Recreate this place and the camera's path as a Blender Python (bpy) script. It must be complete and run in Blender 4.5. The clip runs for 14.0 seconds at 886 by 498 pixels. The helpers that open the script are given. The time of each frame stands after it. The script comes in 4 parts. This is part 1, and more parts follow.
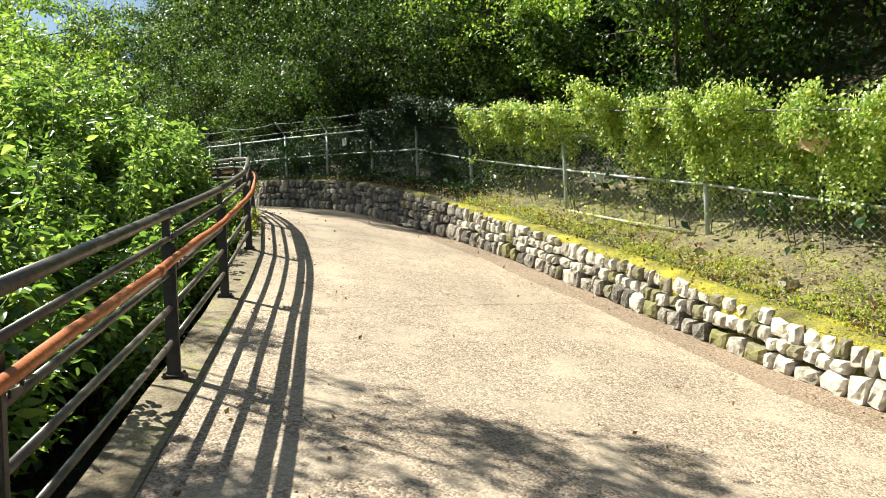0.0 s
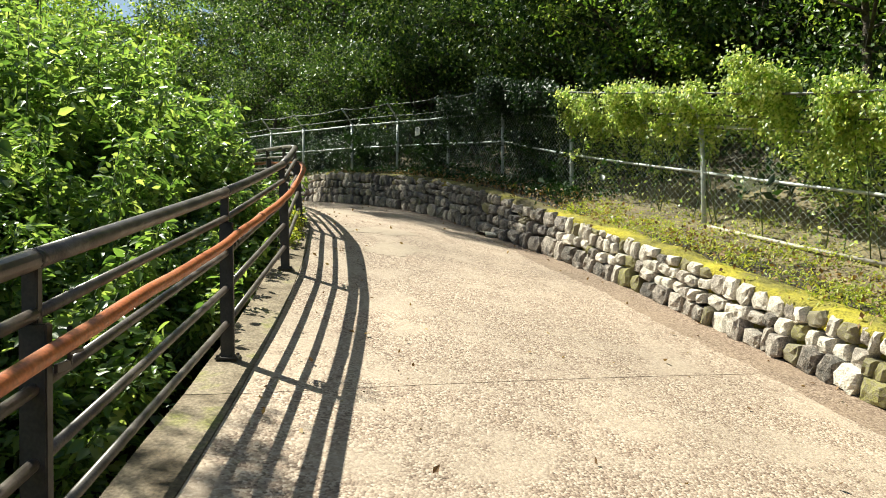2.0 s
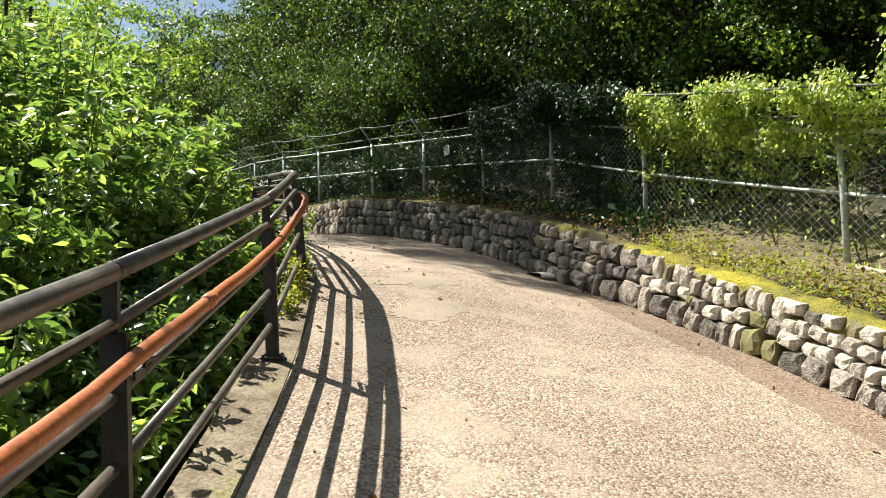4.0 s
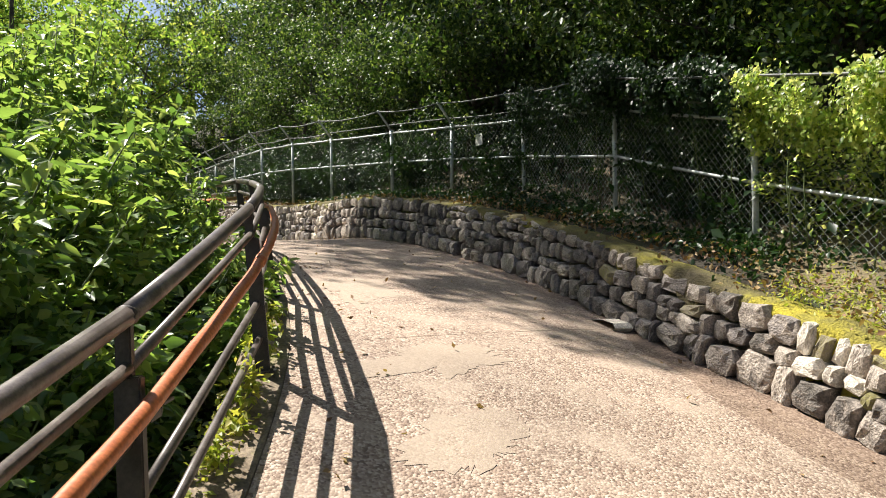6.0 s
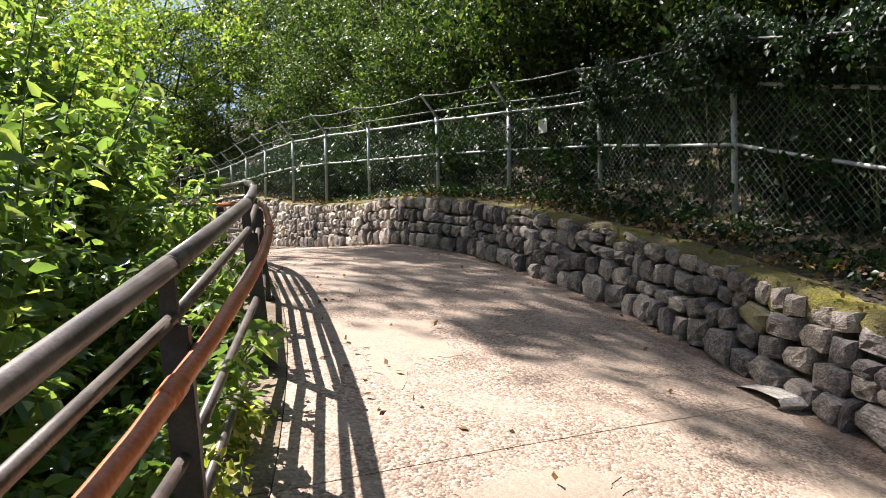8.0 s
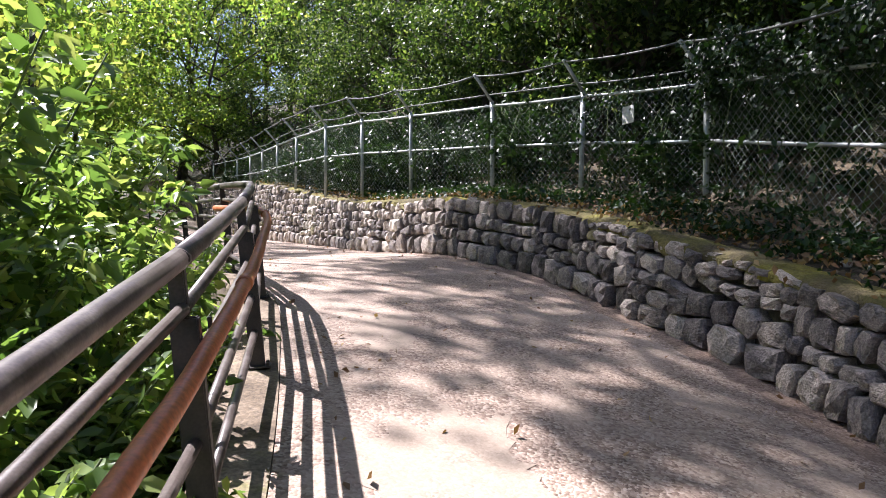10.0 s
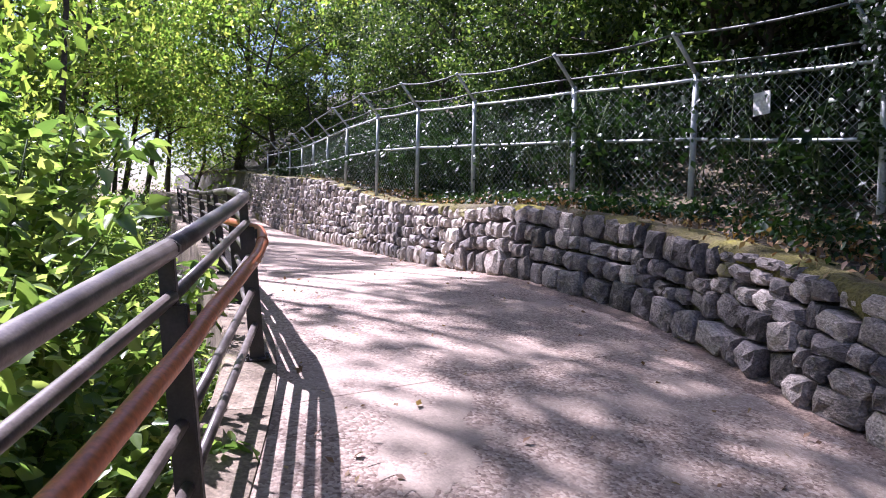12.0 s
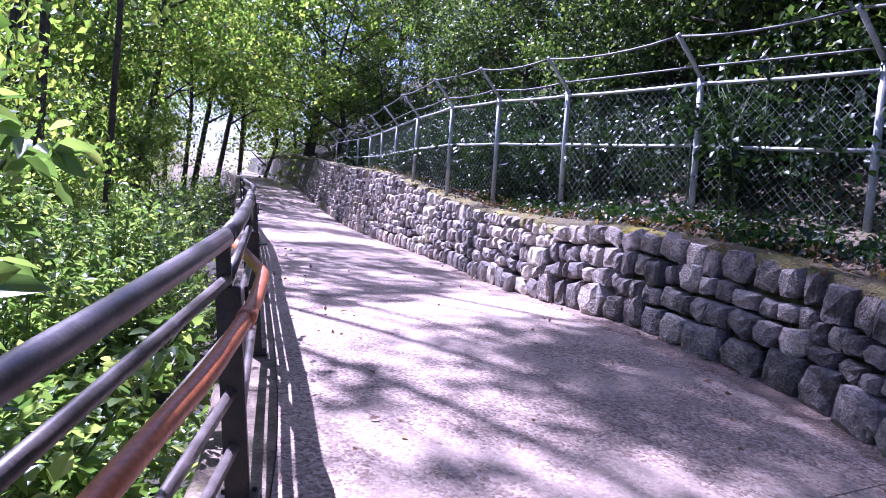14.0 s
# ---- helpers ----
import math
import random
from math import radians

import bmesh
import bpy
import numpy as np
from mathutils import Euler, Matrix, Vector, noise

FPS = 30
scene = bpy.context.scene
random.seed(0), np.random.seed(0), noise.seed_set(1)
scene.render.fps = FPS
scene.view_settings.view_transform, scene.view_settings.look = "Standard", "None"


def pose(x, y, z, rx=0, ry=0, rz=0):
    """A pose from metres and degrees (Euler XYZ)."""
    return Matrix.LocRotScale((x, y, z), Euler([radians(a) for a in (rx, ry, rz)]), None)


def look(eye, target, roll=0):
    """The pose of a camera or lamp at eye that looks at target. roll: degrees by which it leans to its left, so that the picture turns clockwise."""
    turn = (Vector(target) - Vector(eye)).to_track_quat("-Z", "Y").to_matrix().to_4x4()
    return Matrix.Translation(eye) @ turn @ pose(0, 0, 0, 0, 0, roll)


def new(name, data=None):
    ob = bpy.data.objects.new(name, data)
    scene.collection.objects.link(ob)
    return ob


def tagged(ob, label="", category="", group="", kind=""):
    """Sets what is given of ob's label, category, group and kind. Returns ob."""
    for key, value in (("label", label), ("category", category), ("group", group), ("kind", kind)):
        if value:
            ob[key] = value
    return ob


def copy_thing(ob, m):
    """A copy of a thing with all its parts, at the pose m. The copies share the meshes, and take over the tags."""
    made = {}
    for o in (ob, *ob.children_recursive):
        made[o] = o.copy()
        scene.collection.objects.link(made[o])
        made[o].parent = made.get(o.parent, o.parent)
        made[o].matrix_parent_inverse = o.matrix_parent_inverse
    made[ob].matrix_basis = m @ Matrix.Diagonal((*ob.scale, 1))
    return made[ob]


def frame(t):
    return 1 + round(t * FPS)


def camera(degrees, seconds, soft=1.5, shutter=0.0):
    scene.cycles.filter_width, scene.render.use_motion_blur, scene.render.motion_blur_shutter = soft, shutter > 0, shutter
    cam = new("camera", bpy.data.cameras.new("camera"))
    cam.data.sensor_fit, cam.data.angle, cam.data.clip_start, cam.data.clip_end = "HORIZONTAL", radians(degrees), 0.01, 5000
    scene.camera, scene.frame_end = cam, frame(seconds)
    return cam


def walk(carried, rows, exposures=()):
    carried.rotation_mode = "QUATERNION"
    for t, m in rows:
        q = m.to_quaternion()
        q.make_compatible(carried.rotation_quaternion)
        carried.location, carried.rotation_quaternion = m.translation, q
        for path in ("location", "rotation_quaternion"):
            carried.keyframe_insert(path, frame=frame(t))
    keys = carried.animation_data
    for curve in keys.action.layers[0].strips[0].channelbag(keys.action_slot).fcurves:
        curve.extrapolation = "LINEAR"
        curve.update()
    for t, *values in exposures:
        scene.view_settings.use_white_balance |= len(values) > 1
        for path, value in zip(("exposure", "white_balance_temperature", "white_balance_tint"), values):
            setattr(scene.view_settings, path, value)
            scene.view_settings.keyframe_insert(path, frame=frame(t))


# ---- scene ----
cam = camera(63.0, 14.0, soft=1.0)
PATH = [
    (0, (-0.034, -0.061, 1.616), (-0.044, 1.938, 1.667), -0.32),
    (0.5, (-0.144, 0.665, 1.724), (-0.206, 2.663, 1.779), 0.02),
    (1, (-0.264, 1.366, 1.850), (-0.356, 3.364, 1.878), 0.83),
    (1.5, (-0.322, 2.037, 1.947), (-0.454, 4.032, 1.999), 1.68),
    (2, (-0.443, 2.694, 2.028), (-0.639, 4.684, 2.059), 1.97),
    (2.5, (-0.555, 3.270, 2.124), (-0.785, 5.256, 2.182), 1.63),
    (3, (-0.659, 3.895, 2.255), (-0.945, 5.874, 2.305), 1.55),
    (3.5, (-0.900, 4.496, 2.355), (-1.145, 6.481, 2.361), 3.29),
    (4, (-0.974, 5.087, 2.416), (-1.234, 7.068, 2.501), 0.82),
    (4.2, (-1.018, 5.310, 2.497), (-1.300, 7.289, 2.578), 0.43),
    (6.3, (-1.453, 7.981, 3.180), (-1.791, 9.953, 3.194), 1.03),
    (6.5, (-1.476, 8.216, 3.201), (-1.843, 10.182, 3.218), 0.26),
    (7, (-1.586, 8.695, 3.294), (-1.999, 10.651, 3.318), -0.16),
    (7.2, (-1.665, 8.898, 3.325), (-2.099, 10.851, 3.350), 0.47),
    (9.3, (-2.446, 11.097, 3.690), (-2.906, 13.041, 3.594), 0.90),
    (9.5, (-2.504, 11.283, 3.712), (-2.988, 13.222, 3.636), 1.15),
    (10, (-2.711, 11.742, 3.806), (-3.258, 13.665, 3.752), 2.14),
    (10.5, (-2.835, 12.241, 3.816), (-3.390, 14.161, 3.754), 2.76),
    (11, (-2.988, 12.665, 3.891), (-3.624, 14.559, 3.816), 2.79),
    (11.5, (-3.229, 13.135, 3.976), (-3.856, 15.030, 3.845), 3.39),
    (12, (-3.369, 13.590, 4.062), (-4.069, 15.461, 3.978), 3.29),
    (12.5, (-3.569, 13.950, 4.136), (-4.343, 15.793, 4.059), 2.88),
    (13, (-3.722, 14.359, 4.175), (-4.514, 16.195, 4.118), 3.22),
    (13.5, (-3.879, 14.771, 4.275), (-4.740, 16.574, 4.189), 3.74),
    (14, (-4.141, 15.164, 4.316), (-5.011, 16.961, 4.189), 5.73),
]
EXPOSURES = [(0, 1.33, 6500, -3), (3, 1.15, 6500, 1), (7, 1.32, 6450, 14), (9.5, 1.55, 5950, 21), (12, 1.74, 5450, 36), (14, 1.76, 4900, 52)]
walk(cam, [(t, look(eye, target, roll)) for t, eye, target, roll in PATH], EXPOSURES)

# ---- light ----
SUN = Vector((-0.586, 0.211, 0.783)).normalized()          # the way to the sun
world = bpy.data.worlds.new("sky")
scene.world = world
world.use_nodes = True
wn, wl = world.node_tree.nodes, world.node_tree.links
wn.clear()
sky = wn.new("ShaderNodeTexSky")
sky.sky_type, sky.sun_disc = "NISHITA", False
sky.sun_elevation = math.asin(SUN.z)
sky.sun_rotation = math.atan2(SUN.x, SUN.y)
sky.air_density, sky.dust_density = 1.0, 1.5
wbg = wn.new("ShaderNodeBackground")
wbg.inputs["Strength"].default_value = 0.055
wout = wn.new("ShaderNodeOutputWorld")
wl.new(sky.outputs[0], wbg.inputs[0])
wl.new(wbg.outputs[0], wout.inputs[0])
sun_data = bpy.data.lights.new("sun", "SUN")
sun_data.energy, sun_data.angle, sun_data.color = 5.0, radians(0.4), (1.0, 0.95, 0.86)
sun = new("sun", sun_data)
sun.matrix_world = look(SUN * 60, (0, 0, 0))

# ---- materials ----
def shader(name, colours, scale=4.0, fine=40.0, rough=0.8, bump=0.3, metal=0.0, spread=0.0, detail=6.0, bump_scale=None, distance=0.01, speckle=0.28):
    """A noise-coloured surface: colours are mixed at a coarse scale, speckled at a fine one."""
    m = bpy.data.materials.new(name)
    m.use_nodes = True
    n, l = m.node_tree.nodes, m.node_tree.links
    n.clear()
    out, bsdf = n.new("ShaderNodeOutputMaterial"), n.new("ShaderNodeBsdfPrincipled")
    l.new(bsdf.outputs[0], out.inputs[0])
    co, info, add = n.new("ShaderNodeTexCoord"), n.new("ShaderNodeObjectInfo"), n.new("ShaderNodeVectorMath")
    add.operation = "MULTIPLY_ADD"
    comb = n.new("ShaderNodeCombineXYZ")
    for k in range(3):
        l.new(info.outputs["Random"], comb.inputs[k])
    add.inputs[1].default_value = (37.0, 23.0, 51.0)
    l.new(comb.outputs[0], add.inputs[0])
    l.new(co.outputs["Object"], add.inputs[2])
    coarse, small = n.new("ShaderNodeTexNoise"), n.new("ShaderNodeTexNoise")
    coarse.inputs["Scale"].default_value, coarse.inputs["Detail"].default_value = scale, detail
    coarse.inputs["Roughness"].default_value = 0.62
    small.inputs["Scale"].default_value, small.inputs["Detail"].default_value = fine, 4.0
    l.new(add.outputs[0], coarse.inputs["Vector"])
    l.new(add.outputs[0], small.inputs["Vector"])
    ramp = n.new("ShaderNodeValToRGB")
    els = ramp.color_ramp.elements
    while len(els) < len(colours):
        els.new(0.5)
    for k, c in enumerate(colours):
        els[k].position = 0.3 + 0.4 * k / max(1, len(colours) - 1)
        els[k].color = (*c, 1)
    mixv = n.new("ShaderNodeMath")
    mixv.operation = "MULTIPLY_ADD"
    mixv.inputs[1].default_value = spread
    rs = n.new("ShaderNodeMath")
    rs.operation = "SUBTRACT"
    rs.inputs[1].default_value = 1.0
    both, geo = n.new("ShaderNodeMath"), n.new("ShaderNodeNewGeometry")
    both.operation = "ADD"
    l.new(info.outputs["Random"], both.inputs[0])
    l.new(geo.outputs["Random Per Island"], both.inputs[1])
    l.new(both.outputs[0], rs.inputs[0])
    l.new(rs.outputs[0], mixv.inputs[0])
    l.new(coarse.outputs[0], mixv.inputs[2])
    l.new(mixv.outputs[0], ramp.inputs[0])
    hsv = n.new("ShaderNodeHueSaturation")
    mr = n.new("ShaderNodeMapRange")
    mr.inputs[1].default_value, mr.inputs[2].default_value = 0.3, 0.7
    mr.inputs[3].default_value, mr.inputs[4].default_value = 1 - speckle, 1 + speckle
    l.new(small.outputs[0], mr.inputs[0])
    l.new(mr.outputs[0], hsv.inputs["Value"])
    l.new(ramp.outputs[0], hsv.inputs["Color"])
    l.new(hsv.outputs[0], bsdf.inputs["Base Color"])
    bsdf.inputs["Roughness"].default_value, bsdf.inputs["Metallic"].default_value = rough, metal
    bn = n.new("ShaderNodeBump")
    bn.inputs["Strength"].default_value, bn.inputs["Distance"].default_value = bump, distance
    if bump_scale:
        tex = n.new("ShaderNodeTexVoronoi")
        tex.inputs["Scale"].default_value = bump_scale
        l.new(add.outputs[0], tex.inputs["Vector"])
        l.new(tex.outputs["Distance"], bn.inputs["Height"])
    else:
        l.new(small.outputs[0], bn.inputs["Height"])
    l.new(bn.outputs[0], bsdf.inputs["Normal"])
    return m


def pebble_shader(name, worn, cement, share=0.5, scale=0.9, pebble=62.0, depth=0.6):
    """Washed concrete: bare pebbles, each of its own tone, and stretches where pale cement still covers them."""
    m = bpy.data.materials.new(name)
    m.use_nodes = True
    n, l = m.node_tree.nodes, m.node_tree.links
    n.clear()
    out, bsdf = n.new("ShaderNodeOutputMaterial"), n.new("ShaderNodeBsdfPrincipled")
    l.new(bsdf.outputs[0], out.inputs[0])
    co = n.new("ShaderNodeTexCoord")

    def node(kind, scale_, detail=None, rough=None):
        t = n.new(kind)
        l.new(co.outputs["Object"], t.inputs["Vector"])
        t.inputs["Scale"].default_value = scale_
        if detail is not None:
            t.inputs["Detail"].default_value = detail
            t.inputs["Roughness"].default_value = rough
        return t

    def span_of(src, lo, hi, a, b):
        t = n.new("ShaderNodeMapRange")
        t.inputs[1].default_value, t.inputs[2].default_value, t.inputs[3].default_value, t.inputs[4].default_value = lo, hi, a, b
        l.new(src, t.inputs[0])
        return t.outputs[0]

    def blend(kind, fac, a, b):
        t = n.new("ShaderNodeMix")
        t.data_type, t.blend_type = "RGBA", kind
        for name_, val in (("Factor", fac), ("A", a), ("B", b)):
            sock = [k for k in t.inputs if k.name == name_ and k.type == ("VALUE" if name_ == "Factor" else "RGBA")][0]
            if isinstance(val, (tuple, float)):
                sock.default_value = (*val, 1) if isinstance(val, tuple) else val
            else:
                l.new(val, sock)
        return [k for k in t.outputs if k.type == "RGBA"][0]

    cells = node("ShaderNodeTexVoronoi", pebble)
    patches = node("ShaderNodeTexNoise", scale, 9.0, 0.68)
    stains = node("ShaderNodeTexNoise", 0.45, 5.0, 0.6)
    grit = node("ShaderNodeTexNoise", 160.0, 3.0, 0.6)
    mask = span_of(patches.outputs[0], share - 0.06, share + 0.07, 0.0, 1.0)
    grey = n.new("ShaderNodeSeparateColor")
    l.new(cells.outputs["Color"], grey.inputs[0])
    tone = n.new("ShaderNodeValToRGB")
    els = tone.color_ramp.elements
    while len(els) < len(worn):
        els.new(0.5)
    for k, c in enumerate(worn):
        els[k].position, els[k].color = k / (len(worn) - 1), (*c, 1)
    l.new(grey.outputs[0], tone.inputs[0])
    skin = blend("MIX", span_of(grit.outputs[0], 0.35, 0.65, 0.0, 1.0), cement[0], cement[1])
    half = n.new("ShaderNodeMath")
    half.operation = "MULTIPLY"
    l.new(mask, half.inputs[0])
    half.inputs[1].default_value = 0.6
    colour = blend("MIX", half.outputs[0], tone.outputs[0], skin)
    hsv = n.new("ShaderNodeHueSaturation")
    l.new(span_of(stains.outputs[0], 0.35, 0.68, 0.80, 1.12), hsv.inputs["Value"])
    l.new(colour, hsv.inputs["Color"])
    l.new(hsv.outputs[0], bsdf.inputs["Base Color"])
    bsdf.inputs["Roughness"].default_value = 0.82
    bn = n.new("ShaderNodeBump")
    bn.invert = True
    bn.inputs["Distance"].default_value = 0.010
    l.new(span_of(mask, 0.0, 1.0, depth, depth * 0.35), bn.inputs["Strength"])
    l.new(cells.outputs["Distance"], bn.inputs["Height"])
    l.new(bn.outputs[0], bsdf.inputs["Normal"])
    return m


def leaf_shader(name, colours, rough=0.42, through_light=0.45, tint=(1.15, 1.2, 0.5), shine=0.5):
    """A thin leaf, coloured leaf by leaf, that lets part of the light through."""
    m = bpy.data.materials.new(name)
    m.use_nodes = True
    n, l = m.node_tree.nodes, m.node_tree.links
    n.clear()
    out, bsdf = n.new("ShaderNodeOutputMaterial"), n.new("ShaderNodeBsdfPrincipled")
    geo, ramp = n.new("ShaderNodeNewGeometry"), n.new("ShaderNodeValToRGB")
    els = ramp.color_ramp.elements
    while len(els) < len(colours):
        els.new(0.5)
    for k, c in enumerate(colours):
        els[k].position = k / max(1, len(colours) - 1)
        els[k].color = (*c, 1)
    l.new(geo.outputs["Random Per Island"], ramp.inputs[0])
    l.new(ramp.outputs[0], bsdf.inputs["Base Color"])
    bsdf.inputs["Roughness"].default_value = rough
    bsdf.inputs["Specular IOR Level"].default_value = shine
    tr, mul, mix = n.new("ShaderNodeBsdfTranslucent"), n.new("ShaderNodeMix"), n.new("ShaderNodeMixShader")
    mul.data_type, mul.blend_type = "RGBA", "MULTIPLY"
    mul.inputs["Factor"].default_value = 1.0
    l.new(ramp.outputs[0], mul.inputs["A"])
    mul.inputs["B"].default_value = (tint[0] * 1.6, tint[1] * 1.6, tint[2] * 1.6, 1)
    l.new(mul.outputs["Result"], tr.inputs["Color"])
    mix.inputs[0].default_value = through_light
    l.new(bsdf.outputs[0], mix.inputs[1])
    l.new(tr.outputs[0], mix.inputs[2])
    l.new(mix.outputs[0], out.inputs[0])
    return m


CONCRETE = pebble_shader("washed_concrete", [(0.16, 0.105, 0.075), (0.29, 0.205, 0.15), (0.38, 0.285, 0.215), (0.52, 0.42, 0.33)], ((0.36, 0.275, 0.205), (0.50, 0.40, 0.31)), 0.54, 1.7)
PATCH = pebble_shader("smooth_concrete", [(0.25, 0.185, 0.135), (0.34, 0.26, 0.195), (0.44, 0.35, 0.27)], ((0.34, 0.265, 0.195), (0.45, 0.36, 0.275)), 0.42, 2.4, 70.0, 0.3)
KERB = shader("kerb_concrete", [(0.07, 0.05, 0.03), (0.15, 0.11, 0.07), (0.25, 0.195, 0.135), (0.20, 0.185, 0.06)], 3.0, 50, 0.9, 0.7, speckle=0.4)
DIRT = pebble_shader("silted_concrete", [(0.12, 0.075, 0.05), (0.20, 0.135, 0.095), (0.27, 0.19, 0.135), (0.36, 0.27, 0.20)], ((0.22, 0.15, 0.10), (0.30, 0.215, 0.15)), 0.56, 1.5, 62.0, 0.45)
SOIL = shader("forest_soil", [(0.02, 0.016, 0.010), (0.045, 0.034, 0.018), (0.03, 0.045, 0.012)], 0.8, 18, 0.95, 0.8, distance=0.05)
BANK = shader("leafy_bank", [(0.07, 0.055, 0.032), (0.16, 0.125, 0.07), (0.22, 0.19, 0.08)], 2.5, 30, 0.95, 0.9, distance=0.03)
# Brown soil with the shade of the upper verge put into its colour.
BANK_SHADED = shader("shaded_brown_bank", [(0.035, 0.026, 0.016), (0.085, 0.062, 0.038), (0.15, 0.115, 0.07), (0.11, 0.105, 0.03)], 2.5, 30, 0.95, 0.9, distance=0.03)
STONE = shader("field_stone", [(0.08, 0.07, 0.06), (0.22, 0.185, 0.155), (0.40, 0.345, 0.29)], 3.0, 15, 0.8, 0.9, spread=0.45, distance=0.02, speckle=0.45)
STONE_SHADED = shader("shaded_field_stone", [(0.07, 0.06, 0.055), (0.15, 0.13, 0.12), (0.27, 0.23, 0.195)], 3.0, 15, 0.75, 0.9, spread=0.35, distance=0.018, speckle=0.45)
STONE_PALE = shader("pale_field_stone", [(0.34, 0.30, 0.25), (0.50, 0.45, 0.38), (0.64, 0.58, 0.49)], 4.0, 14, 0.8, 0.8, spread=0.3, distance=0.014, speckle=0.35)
STONE_MOSSY = shader("mossy_stone", [(0.20, 0.17, 0.13), (0.19, 0.165, 0.10), (0.21, 0.19, 0.06)], 8.0, 26, 0.9, 0.7, spread=0.2, distance=0.012)
MORTAR = shader("dark_mortar", [(0.05, 0.043, 0.035), (0.11, 0.095, 0.075), (0.12, 0.125, 0.04)], 2.5, 30, 0.95, 0.7, distance=0.02)
MORTAR_MOSSY = shader("mossy_mortar", [(0.10, 0.085, 0.03), (0.24, 0.21, 0.04), (0.38, 0.33, 0.03)], 3.0, 30, 0.95, 0.8, distance=0.02)
STRAND = shader("old_strand_wire", [(0.06, 0.065, 0.06), (0.13, 0.135, 0.125)], 6, 80, 0.6, 0.1, metal=0.3, distance=0.001)
MOSS = shader("yellow_moss", [(0.08, 0.065, 0.025), (0.19, 0.165, 0.03), (0.33, 0.28, 0.025), (0.46, 0.38, 0.03)], 1.7, 45, 0.95, 0.9, distance=0.03)
MOSS_DULL = shader("patchy_dull_moss", [(0.05, 0.04, 0.022), (0.10, 0.08, 0.035), (0.16, 0.14, 0.03), (0.36, 0.31, 0.03)], 1.3, 45, 0.95, 0.9, distance=0.03)
# Worn paint, base colour raised as well for the sun's reflection on the pipes.
RAIL_PAINT = shader("worn_brown_sunlit_rail_paint", [(0.05, 0.038, 0.033), (0.10, 0.08, 0.07), (0.17, 0.145, 0.13)], 7, 120, 0.38, 0.15, distance=0.002)
POST_PAINT = shader("black_brown_post_paint", [(0.022, 0.018, 0.017), (0.04, 0.033, 0.03), (0.065, 0.05, 0.042)], 8, 90, 0.5, 0.2, distance=0.002)
ORANGE = shader("orange_plastic", [(0.36, 0.10, 0.035), (0.47, 0.14, 0.05), (0.50, 0.19, 0.085)], 3, 60, 0.45, 0.1, distance=0.002)
GALV = shader("galvanised_steel", [(0.27, 0.29, 0.285), (0.41, 0.43, 0.42), (0.53, 0.55, 0.54)], 5, 80, 0.5, 0.2, metal=0.2, distance=0.002)
WIRE = shader("dull_wire", [(0.30, 0.32, 0.31), (0.46, 0.48, 0.46)], 6, 80, 0.5, 0.1, metal=0.25, distance=0.001)
BARK = shader("tree_bark", [(0.035, 0.028, 0.022), (0.075, 0.06, 0.045), (0.12, 0.10, 0.08)], 6, 30, 0.95, 0.9, distance=0.03)
STEM = shader("green_stem", [(0.06, 0.09, 0.025), (0.12, 0.15, 0.05)], 6, 40, 0.8, 0.3)
SIGN = shader("weathered_sign_board", [(0.55, 0.54, 0.50), (0.68, 0.67, 0.62)], 5, 50, 0.6, 0.1)
CARD = shader("old_cardboard", [(0.42, 0.30, 0.20), (0.52, 0.39, 0.28)], 6, 60, 0.8, 0.2)
PIPE_OLD = shader("weathered_pipe", [(0.16, 0.13, 0.10), (0.35, 0.31, 0.26), (0.5, 0.46, 0.40)], 5, 60, 0.7, 0.3)
# Leaf colours hold the forest's shade; the palest ones stand for sunlit highlights.
CANOPY = leaf_shader("shaded_canopy_leaf", [(0.008, 0.020, 0.006), (0.024, 0.052, 0.013), (0.065, 0.11, 0.03), (0.19, 0.24, 0.085)], 0.42, 0.35, shine=0.35)
# Leaf colours raised to carry the sunlight on the brighter trees.
CANOPY_LIGHT = leaf_shader("sunlit_canopy_leaf", [(0.06, 0.12, 0.022), (0.12, 0.20, 0.04), (0.18, 0.26, 0.06), (0.28, 0.30, 0.09)], 0.36, 0.58, (1.15, 1.15, 0.55))
BUSH = leaf_shader("bush_leaf", [(0.055, 0.11, 0.028), (0.11, 0.185, 0.05), (0.18, 0.265, 0.075), (0.30, 0.36, 0.13)], 0.32, 0.52, (1.15, 1.12, 0.6), 0.55)
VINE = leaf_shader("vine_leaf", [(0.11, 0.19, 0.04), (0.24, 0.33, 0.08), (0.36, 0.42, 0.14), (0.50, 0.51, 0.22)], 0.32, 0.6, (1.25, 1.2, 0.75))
# Leaf colour pushed towards black for shade behind the fence and in the ravine.
SHADED_IVY = leaf_shader("shaded_ivy_leaf", [(0.007, 0.020, 0.007), (0.014, 0.036, 0.010), (0.030, 0.062, 0.016)], 0.4, 0.22, shine=0.3)
GRASS = leaf_shader("grass_blade", [(0.15, 0.20, 0.03), (0.27, 0.30, 0.05), (0.42, 0.37, 0.11)], 0.5, 0.4)
LITTER = leaf_shader("dry_leaf", [(0.10, 0.05, 0.02), (0.20, 0.11, 0.05), (0.34, 0.24, 0.11)], 0.7, 0.15)


# ---- building helpers ----
rng = np.random.default_rng(7)


